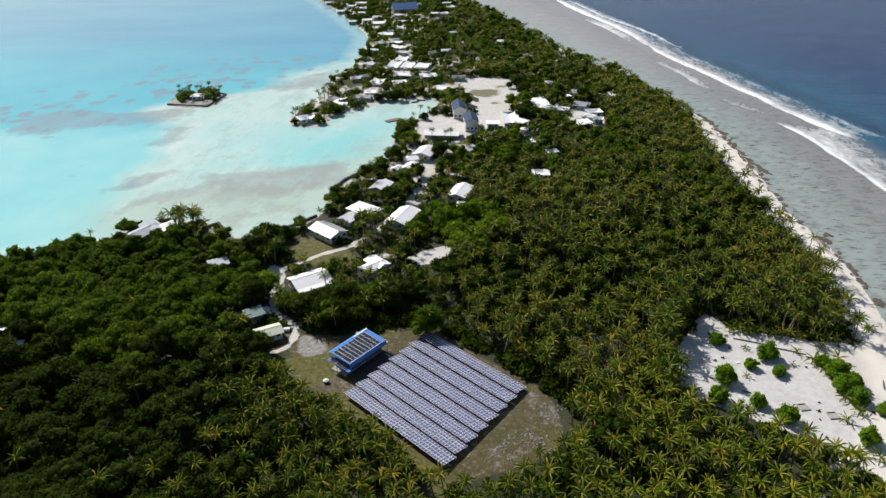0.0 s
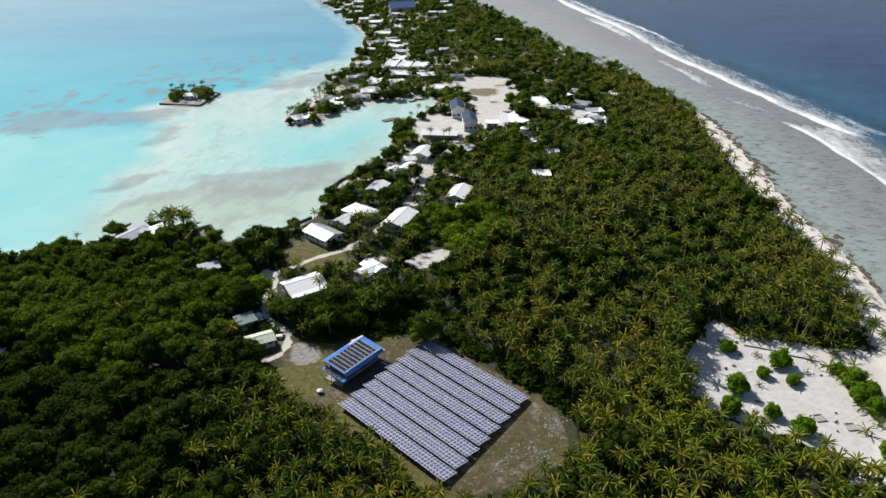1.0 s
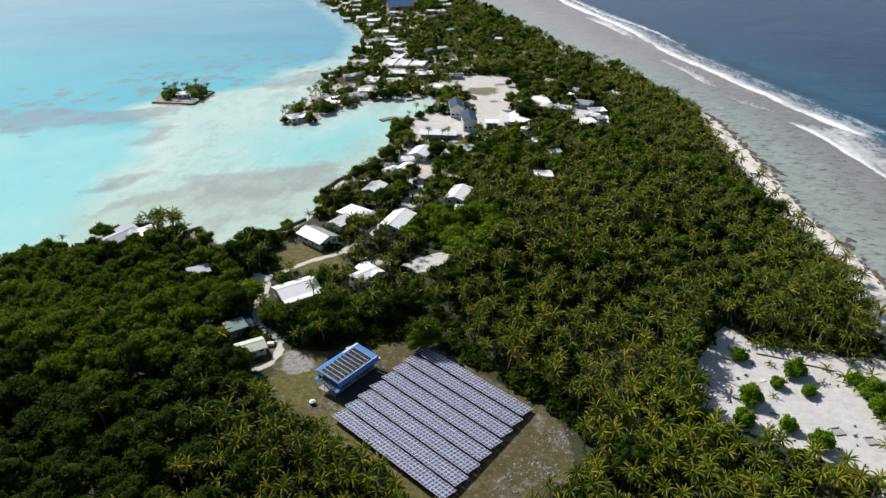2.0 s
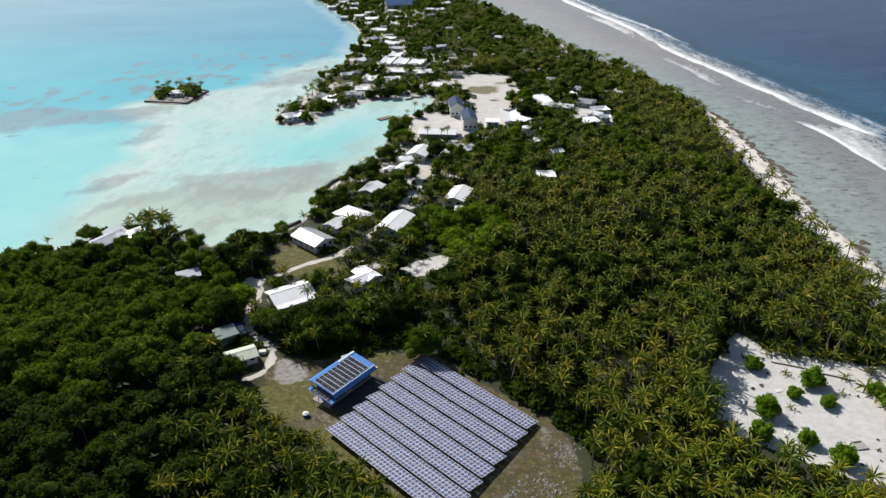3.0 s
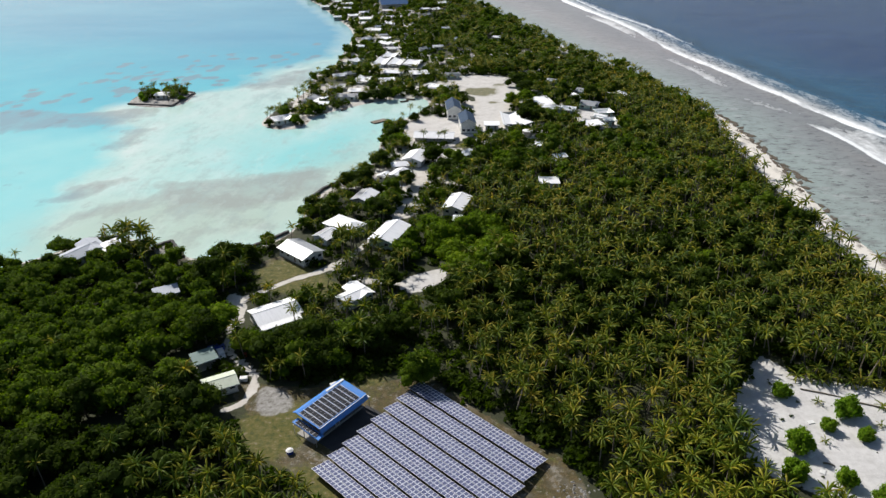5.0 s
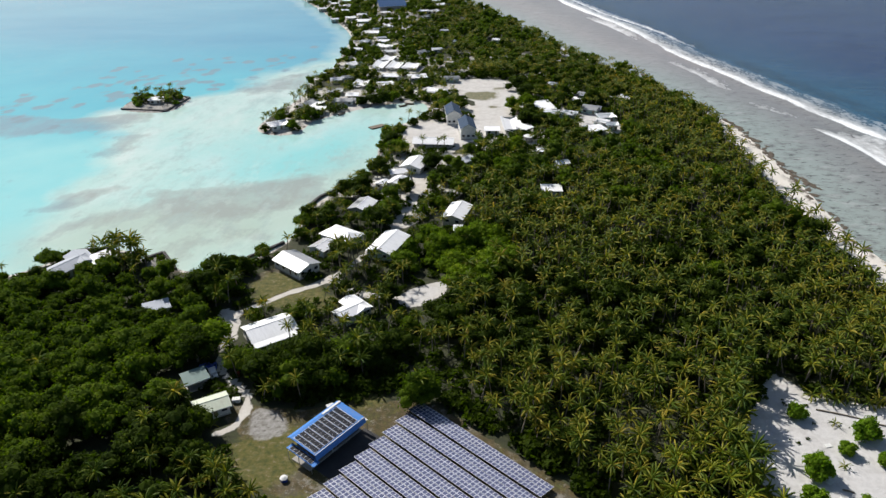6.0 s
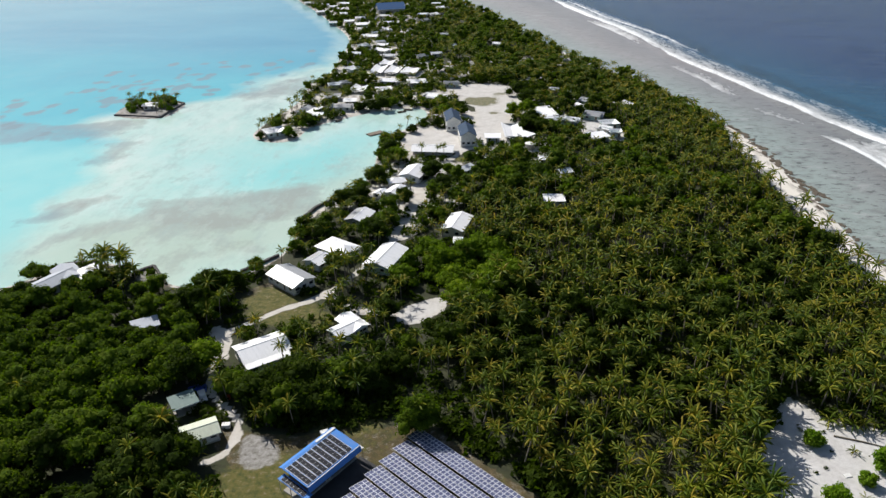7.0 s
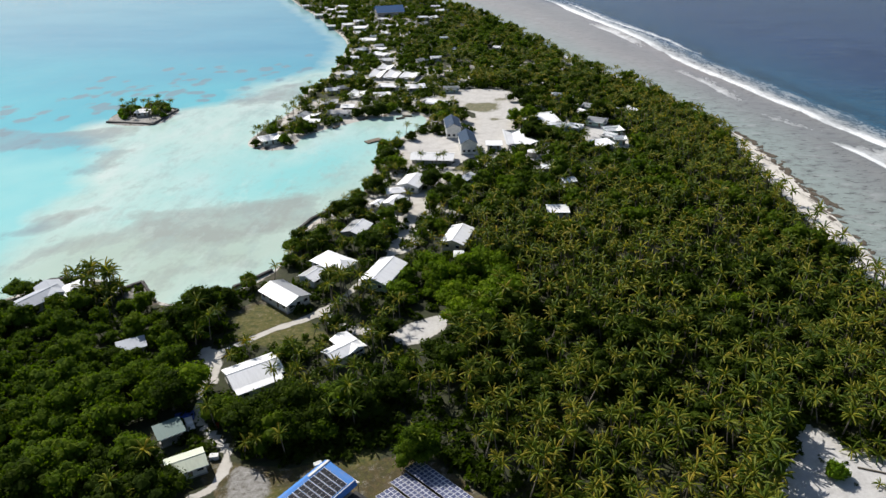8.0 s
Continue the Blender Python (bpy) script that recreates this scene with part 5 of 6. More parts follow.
def pipe(path, radii, sides=6):
    V_, F_ = [], []
    for (x, y, z), q in zip(path, radii):
        for k in range(sides):
            a = 2 * math.pi * k / sides
            V_.append((x + q * math.cos(a), y + q * math.sin(a), z))
    for i in range(len(path) - 1):
        for k in range(sides):
            a, b = i * sides + k, i * sides + (k + 1) % sides
            F_ += [(a, b, b + sides), (a, b + sides, a + sides)]
    return np.array(V_, float), np.array(F_)


def palm_trunk(seed, tall, lean):
    r = np.random.RandomState(seed)
    a = r.uniform(0, 6.28)
    path = [(lean * t ** 1.7 * math.cos(a), lean * t ** 1.7 * math.sin(a), tall * t) for t in (0, 0.25, 0.5, 0.75, 1.0)]
    return pipe(path, (0.26, 0.17, 0.15, 0.13, 0.14)), np.array(path[-1])


def leaf_cloud(seed, lobes, count, size):
    """Leaves set on the outside and, fewer, inside a group of lobes (x, y, z, r)."""
    r = np.random.RandomState(seed)
    L = np.array(lobes)
    pick = r.choice(len(L), count, p=L[:, 3] ** 2 / (L[:, 3] ** 2).sum())
    dirn = r.normal(size=(count, 3))
    dirn[:, 2] = dirn[:, 2] * 0.9 + 0.25
    dirn /= np.linalg.norm(dirn, axis=1)[:, None]
    rad = L[pick, 3] * np.clip(r.normal(0.95, 0.15, count), 0.5, 1.3)
    c = L[pick, :3] + dirn * rad[:, None] * np.array([1, 1, 0.85])
    nrm = dirn * 0.85 + r.normal(size=(count, 3)) * 0.55 + np.array([0, 0, 0.25])
    nrm /= np.linalg.norm(nrm, axis=1)[:, None]
    u = np.cross(nrm, r.normal(size=(count, 3)))
    u /= np.linalg.norm(u, axis=1)[:, None]
    v = np.cross(nrm, u)
    s = size * r.uniform(0.6, 1.35, count)[:, None]
    fold = nrm * s * 0.22
    V_ = np.stack([c - u * s - v * s * 0.45, c + u * s - v * s * 0.45 + fold, c + v * s * 0.95 - fold], 1).reshape(-1, 3)
    F_ = np.arange(count * 3).reshape(-1, 3)
    return V_, F_


def with_core(cloud, lobes, fine):
    """Leaves over a low, knobbly inner mass of foliage in each lobe."""
    V_, F_ = cloud
    VV, FF, k = [V_], [F_], len(V_)
    rr = np.random.RandomState(len(lobes))
    for x, y, z, q in lobes:
        bm = bmesh.new()
        bmesh.ops.create_icosphere(bm, subdivisions=fine, radius=1.0)
        bmesh.ops.triangulate(bm, faces=bm.faces)
        v = np.array([p_.co[:] for p_ in bm.verts])
        f = np.array([[c_.index for c_ in fc.verts] for fc in bm.faces])
        bm.free()
        v = v * rr.uniform(0.72, 0.90, (len(v), 1)) * q * np.array([1, 1, 0.85]) + np.array([x, y, z])
        VV.append(v)
        FF.append(f + k)
        k += len(v)
    return np.vstack(VV), np.vstack(FF)


def tree_lobes(seed, tall, wide, k):
    """A broad inner mass with many smaller, uneven lobes round and on it."""
    r = np.random.RandomState(seed)
    out = [(0.0, 0.0, tall * 0.54, wide * 0.62)]
    for i in range(k - 1):
        a, q = i * 2.4 + r.uniform(-0.5, 0.5), math.sqrt((i + 0.5) / (k - 1)) * r.uniform(0.85, 1.12)
        out.append((wide * 0.74 * q * math.cos(a), wide * 0.74 * q * math.sin(a), tall * (0.80 - 0.36 * q * q) + r.uniform(-0.09, 0.09) * tall, wide * r.uniform(0.20, 0.40)))
    return out


def tree_wood(seed, tall, wide):
    r = np.random.RandomState(seed)
    V_, F_ = pipe([(0, 0, -0.1), (0.05, 0, tall * 0.2), (0.1, 0.05, tall * 0.45), (0.1, 0.1, tall * 0.65)], (0.32, 0.24, 0.18, 0.06))
    for k in range(5):
        a = k * 1.26 + r.uniform(-0.3, 0.3)
        z0 = tall * r.uniform(0.2, 0.42)
        v, f = pipe([(0.05, 0.02, z0), (wide * 0.3 * math.cos(a), wide * 0.3 * math.sin(a), z0 + tall * 0.16), (wide * 0.6 * math.cos(a), wide * 0.6 * math.sin(a), z0 + tall * 0.27)], (0.14, 0.09, 0.03), 5)
        F_ = np.vstack([F_, f + len(V_)])
        V_ = np.vstack([V_, v])
    return V_, F_


def tri_mesh(name, VF, mat, smooth=False):
    me = raw_mesh(name, *VF)
    me.polygons.foreach_set("use_smooth", np.full(len(me.polygons), smooth))
    me.materials.append(mat)
    return me


def planted(name, wood, crown, label, group):
    ob = tagged(new(name), label, "palm" if "palm" in name else ("bush" if "bush" in name else "tree"), group)
    for nm, me in (("trunk", wood), ("crown", crown)):
        k = new(nm, me)
        k.parent = ob
    return ob


PALMS, GOLD_PALMS, PALM_ARRAYS = [], [], []
for s in range(7):
    tall = (5.4, 6.2, 7.0, 7.7, 4.2, 6.6, 5.8)[s]
    (tv, tf), top = palm_trunk(s, tall, (0.5, 1.0, 0.3, 1.4, 0.8, 0.4, 1.8)[s])
    cv, cf = palm_crown(40 + s, (27, 25, 29, 26, 23, 28, 25)[s], 5, (3.2, 3.0, 3.35, 3.1, 2.85, 3.25, 3.0)[s])
    PALMS.append((tri_mesh("trunk", (tv, tf), BARK), tri_mesh("crown", (cv + top, cf), PALM_LEAF)))
    GOLD_PALMS.append((PALMS[-1][0], tri_mesh("crown", (cv + top, cf), GOLD_LEAF)))
    fv, ff = palm_crown(40 + s, 17, 4, 3.1, 0.105)
    gv, gf = palm_crown(40 + s, 14, 3, 3.2, 0.13)
    PALM_ARRAYS.append((pipe([(0, 0, -0.1), tuple(top * 0.5), tuple(top)], (0.2, 0.15, 0.13), 4), (cv + top, cf), (fv + top, ff), (gv + top, gf)))
TREES, LIGHTER_TREES, BRIGHT_TREES, TREE_ARRAYS = [], [], [], []
for s in range(5):
    tall, wide = (7.5, 8.8, 6.4, 9.6, 7.2)[s], (4.6, 5.2, 4.0, 4.8, 5.6)[s]
    lob = tree_lobes(60 + s, tall, wide, (13, 15, 11, 13, 16)[s])
    w = tree_wood(s, tall, wide)
    crown = with_core(leaf_cloud(80 + s, lob, 1700, 0.22), lob, 1)
    TREES.append((tri_mesh("trunk", w, BARK), tri_mesh("crown", crown, BROAD_LEAF, True)))
    LIGHTER_TREES.append((tri_mesh("trunk", w, BARK), tri_mesh("crown", crown, LIGHTER_LEAF, True)))
    BRIGHT_TREES.append((tri_mesh("trunk", w, BARK), tri_mesh("crown", crown, BRIGHT_LEAF, True)))
    TREE_ARRAYS.append((pipe([(0, 0, -0.1), (0, 0, tall * 0.3), (0.1, 0.05, tall * 0.6)], (0.3, 0.2, 0.06), 5), with_core(leaf_cloud(80 + s, lob[:9], 200, 0.42), lob[:9], 1), with_core(leaf_cloud(80 + s, lob, 680, 0.285), lob, 1), with_core(leaf_cloud(80 + s, lob[:7], 120, 0.5), lob[:7], 1)))
BUSHES = []
for s in range(3):
    lob = tree_lobes(90 + s, 2.8, 1.9, 12)
    lob = [(a, b, max(0.6, c - 0.75), d) for a, b, c, d in lob]
    BUSHES.append((tri_mesh("trunk", pipe([(0, 0, -0.1), (0, 0, 0.6), (0.1, 0, 1.3)], (0.12, 0.09, 0.03)), BARK), tri_mesh("crown", with_core(leaf_cloud(95 + s, lob, 1300, 0.16), lob, 2), BUSH_LEAF)))


# where each kind grows
def scatter(seed, x0, x1, y0, y1, gap):
    """Points with a least distance, in a loose jittered order."""
    r = np.random.RandomState(seed)
    xs, ys = np.arange(x0, x1, gap), np.arange(y0, y1, gap * 0.87)
    X, Y = np.meshgrid(xs, ys)
    X = X + (np.arange(len(ys))[:, None] % 2) * gap / 2
    X, Y = X + r.uniform(-0.36, 0.36, X.shape) * gap, Y + r.uniform(-0.36, 0.36, Y.shape) * gap
    return X.ravel(), Y.ravel()


def free(x, y, margin, tall):
    """True where a plant of that height may stand: on land, and where it doesn't hide the clearings, roads and houses
    to its north from the camera.
    """
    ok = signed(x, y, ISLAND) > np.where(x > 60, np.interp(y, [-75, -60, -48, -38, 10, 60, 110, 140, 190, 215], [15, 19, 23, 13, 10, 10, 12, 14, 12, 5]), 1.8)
    # How far behind itself a plant hides the ground from the camera.
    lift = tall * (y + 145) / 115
    ok &= ((x + 86) ** 2 + (y - 62) ** 2 > 36) | (np.max(tall) < 4)
    ok &= ((x + 1) ** 2 + (y - 6) ** 2 > (330 if margin > 2 else 150)) | (np.max(tall) < 4)
    rag = np.where(y + 0.87 * x > 0, -3.2, (vnoise(x, y, 8, 2) - 0.5) * 4 - 0.6) * (x > -12)
    for poly, share in ((SAND_CLEARING, 0.8), (ARRAY_FIELD, 0.5), (DIRT_CLEARING, 0.9), (GRASS_YARD, 0.9), (SQUARE, 0.9), (EAST_YARD, 0.5)):
        for q in (0.0, 0.5, 1.0):
            ok &= signed(x, y + lift * share * q, poly) < -margin * (1 - 0.5 * q) + (rag if poly is ARRAY_FIELD else 0)
    for line, half in ROADS[:3]:
        for q in (0.0, 0.35, 0.7):
            ok &= line_distance(x, y + lift * q, line) > half + margin * (0.8 - 0.6 * q)
    for hx, hy, ln, wd, turn, yard in SIGHT_CLEARINGS:
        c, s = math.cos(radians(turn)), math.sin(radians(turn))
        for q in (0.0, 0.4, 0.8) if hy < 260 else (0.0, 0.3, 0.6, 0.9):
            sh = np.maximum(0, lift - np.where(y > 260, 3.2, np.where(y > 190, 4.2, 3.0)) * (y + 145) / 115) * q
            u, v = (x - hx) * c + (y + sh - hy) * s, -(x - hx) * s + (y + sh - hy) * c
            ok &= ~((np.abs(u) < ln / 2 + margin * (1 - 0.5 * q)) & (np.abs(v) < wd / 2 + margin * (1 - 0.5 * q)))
    return ok


FOREST_W = spline([(-150, 40), (-122, 48), (-104, 50), (-78, 47), (-60, 56), (-56, 40), (-58, 30), (-56, 12), (-54, -8), (-45, -12), (-42, -22), (-46, -38), (-40, -52), (-36, -70), (-60, -110), (-70, -200), (-260, -200), (-260, -60)], 4.0, True)
GREEN_A = spline([(-14, 64), (-8, 80), (2, 86), (18, 84), (24, 66), (16, 52), (6, 46), (4, 54), (-8, 60)], 3.0, True)
GREEN_B = spline([(-47, 14), (-40, 17), (-30, 19), (-16, 22), (-8, 30), (-2, 24), (-6, 8), (-16, 1), (-30, 0), (-40, 2)], 3.0, True)


def broad_at(x, y):
    """How much of the wood at a place is broadleaf rather than palm."""
    west, green = inside(x, y, FOREST_W), inside(x, y, GREEN_A) | inside(x, y, GREEN_B)
    north = step01(y, 290, 340) * (1 - step01(x, 0, 60)) * 0.32
    q = np.where(west, 0.975, np.where(green, 0.93, 0.04 + 0.34 * step01(vnoise(x, y, 38, 3), 0.55, 0.68) + north + 0.3 * step01(y, 190, 270) * (x > 10) + 0.2 * ((x < -10) & (y > 90)) + 0.2 * step01(y, 80, 130) * (1 - step01(y, 190, 240)) * (x > 0) * (1 - step01(x, 70, 110))))
    return np.where((x < -20) & (y < -12), np.where(west, 0.97 - 0.4 * step01(x, -75, -48), 0.18), q), west, green


def lighter_at(x, y):
    """Where trees take the lighter leaf colour: the woods towards the lagoon, thinning out southwards."""
    return y + 9 * math.sin(x * 0.13) + 6 * math.sin(y * 0.31 + x * 0.2) > -14 and (x < -42 or y > 90 or (x < 0 and math.sin(x * 1.7 + y) > 0.3))


def tallness(x, y):
    village = ((x < 6) & (y > 22) & (y < 340)) | ((x < 80) & (y > 160) & (y < 290))
    return village, np.where(village, 0.78, 1.0) * np.where(y > 300, np.where(x < -15, 0.68, 0.9), 1.0)


r = np.random.RandomState(11)
px, py = scatter(3, -260, 150, -190, 640, 3.65)
share, west, green = broad_at(px, py)
village, height = tallness(px, py)
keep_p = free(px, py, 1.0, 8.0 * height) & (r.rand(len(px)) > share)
keep_p &= r.rand(len(px)) < np.where(village, 0.62, 1.0) * np.where((px < -20) & (py > 260), 0.85, 1.0) * np.where((px < -45) & (py < 75), 0.5, 1.0)
bx, by = scatter(5, -260, 150, -190, 640, 5.6)
bshare, bwest, bgreen = broad_at(bx, by)
bvillage, bheight = tallness(bx, by)
bshare = np.maximum(bshare, np.where(bvillage & (bx < 10), 0.20, 0.0))
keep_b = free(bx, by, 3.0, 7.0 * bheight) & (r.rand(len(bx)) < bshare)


def joined(name, label, items, mat, category, sunk=0.0):
    """Many plants in one mesh; items are (corners, faces, x, y, turn, scale)."""
    VV, FF, k = [], [], 0
    for v, f, x, y, turn, sc in items:
        c, s = math.cos(turn), math.sin(turn)
        w = v @ np.array([[c, s, 0], [-s, c, 0], [0, 0, 1]]) * sc
        VV.append(w + np.array([x, y, -sunk * sc]))
        FF.append(f + k)
        k += len(v)
    ob = new(name, tri_mesh(name, (np.vstack(VV), np.vstack(FF)), mat))
    return tagged(ob, label, category, kind="stuff")


def spot(x, y, turn, sc, sunk=0.05):
    return Matrix.Translation((x, y, -sunk * sc)) @ Matrix.Rotation(turn, 4, 'Z') @ Matrix.Diagonal((sc, sc, sc, 1))


palm_protos = [planted("coconut_palm", a, b, "coconut palm with drooping yellow-green fronds in a dense grove", "coconut palms") for a, b in PALMS]
gold_protos = [planted("coconut_palm", a, b, "young coconut palm with bright golden-green fronds near the beach", "coconut palms") for a, b in GOLD_PALMS]
tree_protos = [planted("broadleaf_tree", a, b, "dense rounded dark green broadleaf tree", "broadleaf trees") for a, b in TREES]
lighter_protos = [planted("broadleaf_tree", a, b, "mid-green broadleaf tree with an uneven rounded crown", "broadleaf trees") for a, b in LIGHTER_TREES]
bright_protos = [planted("broadleaf_tree", a, b, "bright yellow-green broadleaf tree with a rounded crown", "bright broadleaf trees") for a, b in BRIGHT_TREES]
bush_protos = [planted("bush", a, b, "round bright green bush on white coral sand", "bushes on the sand") for a, b in BUSHES]
used = set()


def put(protos, k, m, label=""):
    """Sets the prototype itself the first time, a copy after that."""
    if (id(protos), k) in used:
        ob = copy_thing(protos[k], m @ Matrix.Diagonal([1 / q for q in protos[k].scale] + [1]))
    else:
        used.add((id(protos), k))
        ob = protos[k]
        ob.matrix_basis = m
    return tagged(ob, label)


# single plants that stand apart
for x, y, sc in ((82.9, -1.4, 1.0), (95.2, -7.2, 1.25), (80.7, -18.3, 1.3), (89.1, -12.0, 0.8), (95.4, -15.3, 0.75), (86.5, -27.8, 0.95), (76.6, -26.3, 1.2), (91.7, -33.4, 1.2), (96.8, -13.8, 0.6), (110, -21, 1.2), (112, -25, 1.1), (111, -15, 1.3), (109, -10.5, 1.0), (113, -19, 1.2), (108, -40, 1.1), (117, -30, 1.0)):
    put(bush_protos, int(x * 7) % 3, spot(x, y, x, sc * 1.4) @ Matrix.Diagonal((1, 1, 1.3, 1)))
for x, y, sc in ((-168, 235, 1.5), (-165, 243, 1.7), (-169, 246, 1.3), (-160, 249, 1.6), (-155, 244, 1.5), (-152, 238, 1.5), (-149, 244, 1.4), (-147, 234, 1.1), (-165, 230, 1.0), (-171, 240, 1.2), (-152, 250, 1.3), (-163, 239, 1.4)):
    put(bush_protos, int(-x) % 3, spot(x, y, x, sc), "low dark green shrub on a walled islet")
YOUNG = planted("young_palm", tri_mesh("trunk", pipe([(0, 0, -0.1), (0, 0, 0.4), (0, 0, 0.9)], (0.16, 0.14, 0.1)), BARK), tri_mesh("crown", (lambda c: (c[0] + np.array([0, 0, 0.8]), c[1]))(palm_crown(77, 13, 6, 2.4)), PALM_LEAF), "young coconut palm on white coral sand", "young palms")
young_protos = [YOUNG]
for x, y, sc in ((90.4, -3.7, 0.8), (100.8, -10.9, 0.7), (87, -16.5, 0.75), (112, -2, 1.2), (114, -8, 1.4), (110.5, -30, 1.3), (112, -17, 1.2), (108, -46, 1.4), (104, -5, 1.0), (84, -30, 1.0), (107, -9, 1.5), (109, -13, 1.6), (110.5, -19, 1.5), (109, -25, 1.4), (106, -33, 1.2)):
    put(young_protos, 0, spot(x, y, x, sc))
for x, y, sc in ((-46, 97, 0.9), (-37, 115, 1.1), (-31, 120, 1.15),  (-19.0, 201, 0.95), (-7.6, 211, 0.95), (-1, 216, 0.9),
                 (-25.5, 170, 1.0), (-21, 161, 1.1), (-28, 179, 0.8), (-49, 236, 1.0), (-43, 237, 1.0), (-37, 237, 1.0), (-88, 192, 0.55), (-75.5, 194, 0.75), (-79, 201, 0.6), (-168, 241, 0.6), (-163, 236, 0.5), (-151, 244, 0.6), (-156, 249, 0.6), (-84, 204, 0.6), (-80, 211, 0.6), (-72, 207, 0.6), (34.4, 205, 1.0), (-62.5, 62, 0.9), (0, 150, 0.9), (45, 208, 0.9), (61, 228, 0.9), (-33, 245, 0.9), (58.4, 75.1, 1.0), (81.9, 59.5, 1.1), (60, 72, 0.8), (37.3, 33, 0.8), (29, -16.5, 0.8), (32, -13, 0.75), (77.6, 116.2, 0.9), (61.8, 140.9, 1.0), (19.9, 132.9, 1.0), (24.3, 90.3, 0.9)):
    put(bright_protos if int(abs(x)) % 3 == 0 else tree_protos, int(abs(x) * 3) % 5, spot(x, y, x * 1.7, sc * 0.92, 1.5))
for x, y, sc, kind in ((-54.0, 18.4, 1.35, 1), (-56.5, 13.8, 1.2, 0), (-21.3, 90, 0.95, 0), (-39.5, 91, 1.0, 0), (1, 70, 1.15, 1), (8, 50, 1.25, 1), (-2.5, 76, 1.1, 1), (9, 76, 1.1, 1), (5, 60, 1.2, 1), (13, 44, 1.1, 1), (-8, 20, 1.0, 0), (-13, 12, 1.0, 0), (-34, 6, 1.2, 0), (-40, 10, 1.0, 0), (-28, 3.5, 1.1, 0), (-22.4, 8.5, 1.1, 0), (-28, 12, 1.1, 0), (-19, 15, 1.1, 0), (-22.1, 94.3, 1.05, 0), (-32.1, 118, 1.15, 0), (-28, 113, 0.9, 0), (-26.9, 137.6, 1.0, 0), (-24.5, 168, 1.05, 0), (-6.1, 146.7, 1.1, 0), (-0.6, 132.5, 1.1, 0), (-14.8, 119.5, 0.85, 0), (-63, 52, 1.2, 0), (-58, 58, 1.0, 0), (-65, 43, 1.25, 0), (-31, 70, 0.8, 0),
                       (28.6, 226, 0.95, 1), (33, 265, 1.25, 0), (37.5, 252, 1.15, 0), (55.5, 236, 1.25, 0), (3.3, 228, 1.1, 0), (-8, 243, 1.2, 1), (-5, 225, 1.0, 1), (36, 230, 1.0, 1), (41, 202, 1.1, 0), (37.3, 210, 1.1, 0), (-6, 143, 1.0, 0), (28, 162, 1.1, 1), (22, 137, 1.1, 1), (70, 236, 1.1, 0), (-48.5, -11.5, 1.0, 0), (-53.5, -7, 1.0, 0), (-49, -17.5, 1.0, 0), (-44.5, -22, 0.9, 0), (-53, -14, 1.1, 0), (-110.5, 50.5, 0.7, 0), (-117, 50, 0.75, 0), (-105.5, 54.5, 0.6, 0), (-78, 30.5, 0.7, 0), (-73, 31.5, 0.62, 0), (-95, 60, 0.75, 0), (-99, 56, 0.8, 0), (-106, 66.5, 0.55, 0)):
    put(bright_protos if kind else tree_protos, int(abs(x) * 3 + y) % 5, spot(x, y, x * 1.7, sc, 0.9), "single rounded broadleaf tree standing among houses and palms")
for x, y, sc in ((-167, 233, 0.66), (-164, 240, 0.75), (-169, 243, 0.7), (-162, 246, 0.75), (-152, 241, 0.72), (-149, 237, 0.66), (-154, 247, 0.75), (-147.5, 243, 0.7), (-150, 231, 0.55), (-165, 231, 0.6), (-168, 238, 0.8), (-161, 250, 0.75), (-156, 251, 0.8), (-151, 247, 0.7), (-149, 241, 0.7), (-147, 238, 0.6), (-166, 246, 0.8), (-158, 246, 0.7), (-153.5, 236, 0.75), (-150.5, 235, 0.8), (-148.5, 233, 0.7), (-152, 229, 0.7), (-155, 241, 0.85), (-148, 246, 0.8), (-163, 233, 0.75), (-169, 236, 0.8), (-171, 243, 0.75),
                 (-99.5, 60, 1.15), (-95.5, 57.5, 1.2), (-93.5, 63, 1.1), (-96, 65.5, 1.15), (-90, 62, 1.0), (-101.5, 64, 1.0), (-100, 66, 1.1), (-97, 63, 1.2), (-94, 60, 1.0), (-98, 58, 1.1), (-103, 70, 0.9), (-109, 69, 0.8), (-91, 57, 0.9), (-31.5, 26, 0.95), (-33, 31, 0.9), (-34.6, 20.5, 1.0), (-14.5, 9, 1.1), (-16.5, 14, 1.15), (-12, 17, 1.05), (-19.5, 8.5, 1.0), (-24, 14.5, 1.05), (-10.5, 25, 1.0), (-17, 21, 1.1), (-60, 38, 1.2), (-57.5, 41.5, 1.1), (-61.5, 48, 1.2), (-56.5, 47, 1.1), (-27, 52, 1.0), (-30, 64, 1.15), (-24, 60, 1.2), (-27, 67, 1.15), (-22.5, 64, 1.2), (-26.5, 62, 1.25), (-29, 60.5, 1.1), (-20.5, 60, 1.1), (-25, 56.5, 1.1),
                 (-91, 205, 0.8), (-88, 210, 0.8), (-82, 240, 0.9), (-80, 248, 0.9), (-6, 169, 0.8), (-2.5, 168.5, 0.75), (-12, 168, 0.8), (12, 171, 0.9), (-16, 112, 0.9)):
    put(palm_protos, int(abs(x)) % 7, spot(x, y, x * 2.1, sc * 1.22, 1.5) if -110 < x < -88 else spot(x, y, x * 2.1, sc), "tall coconut palm beside houses on the shore")

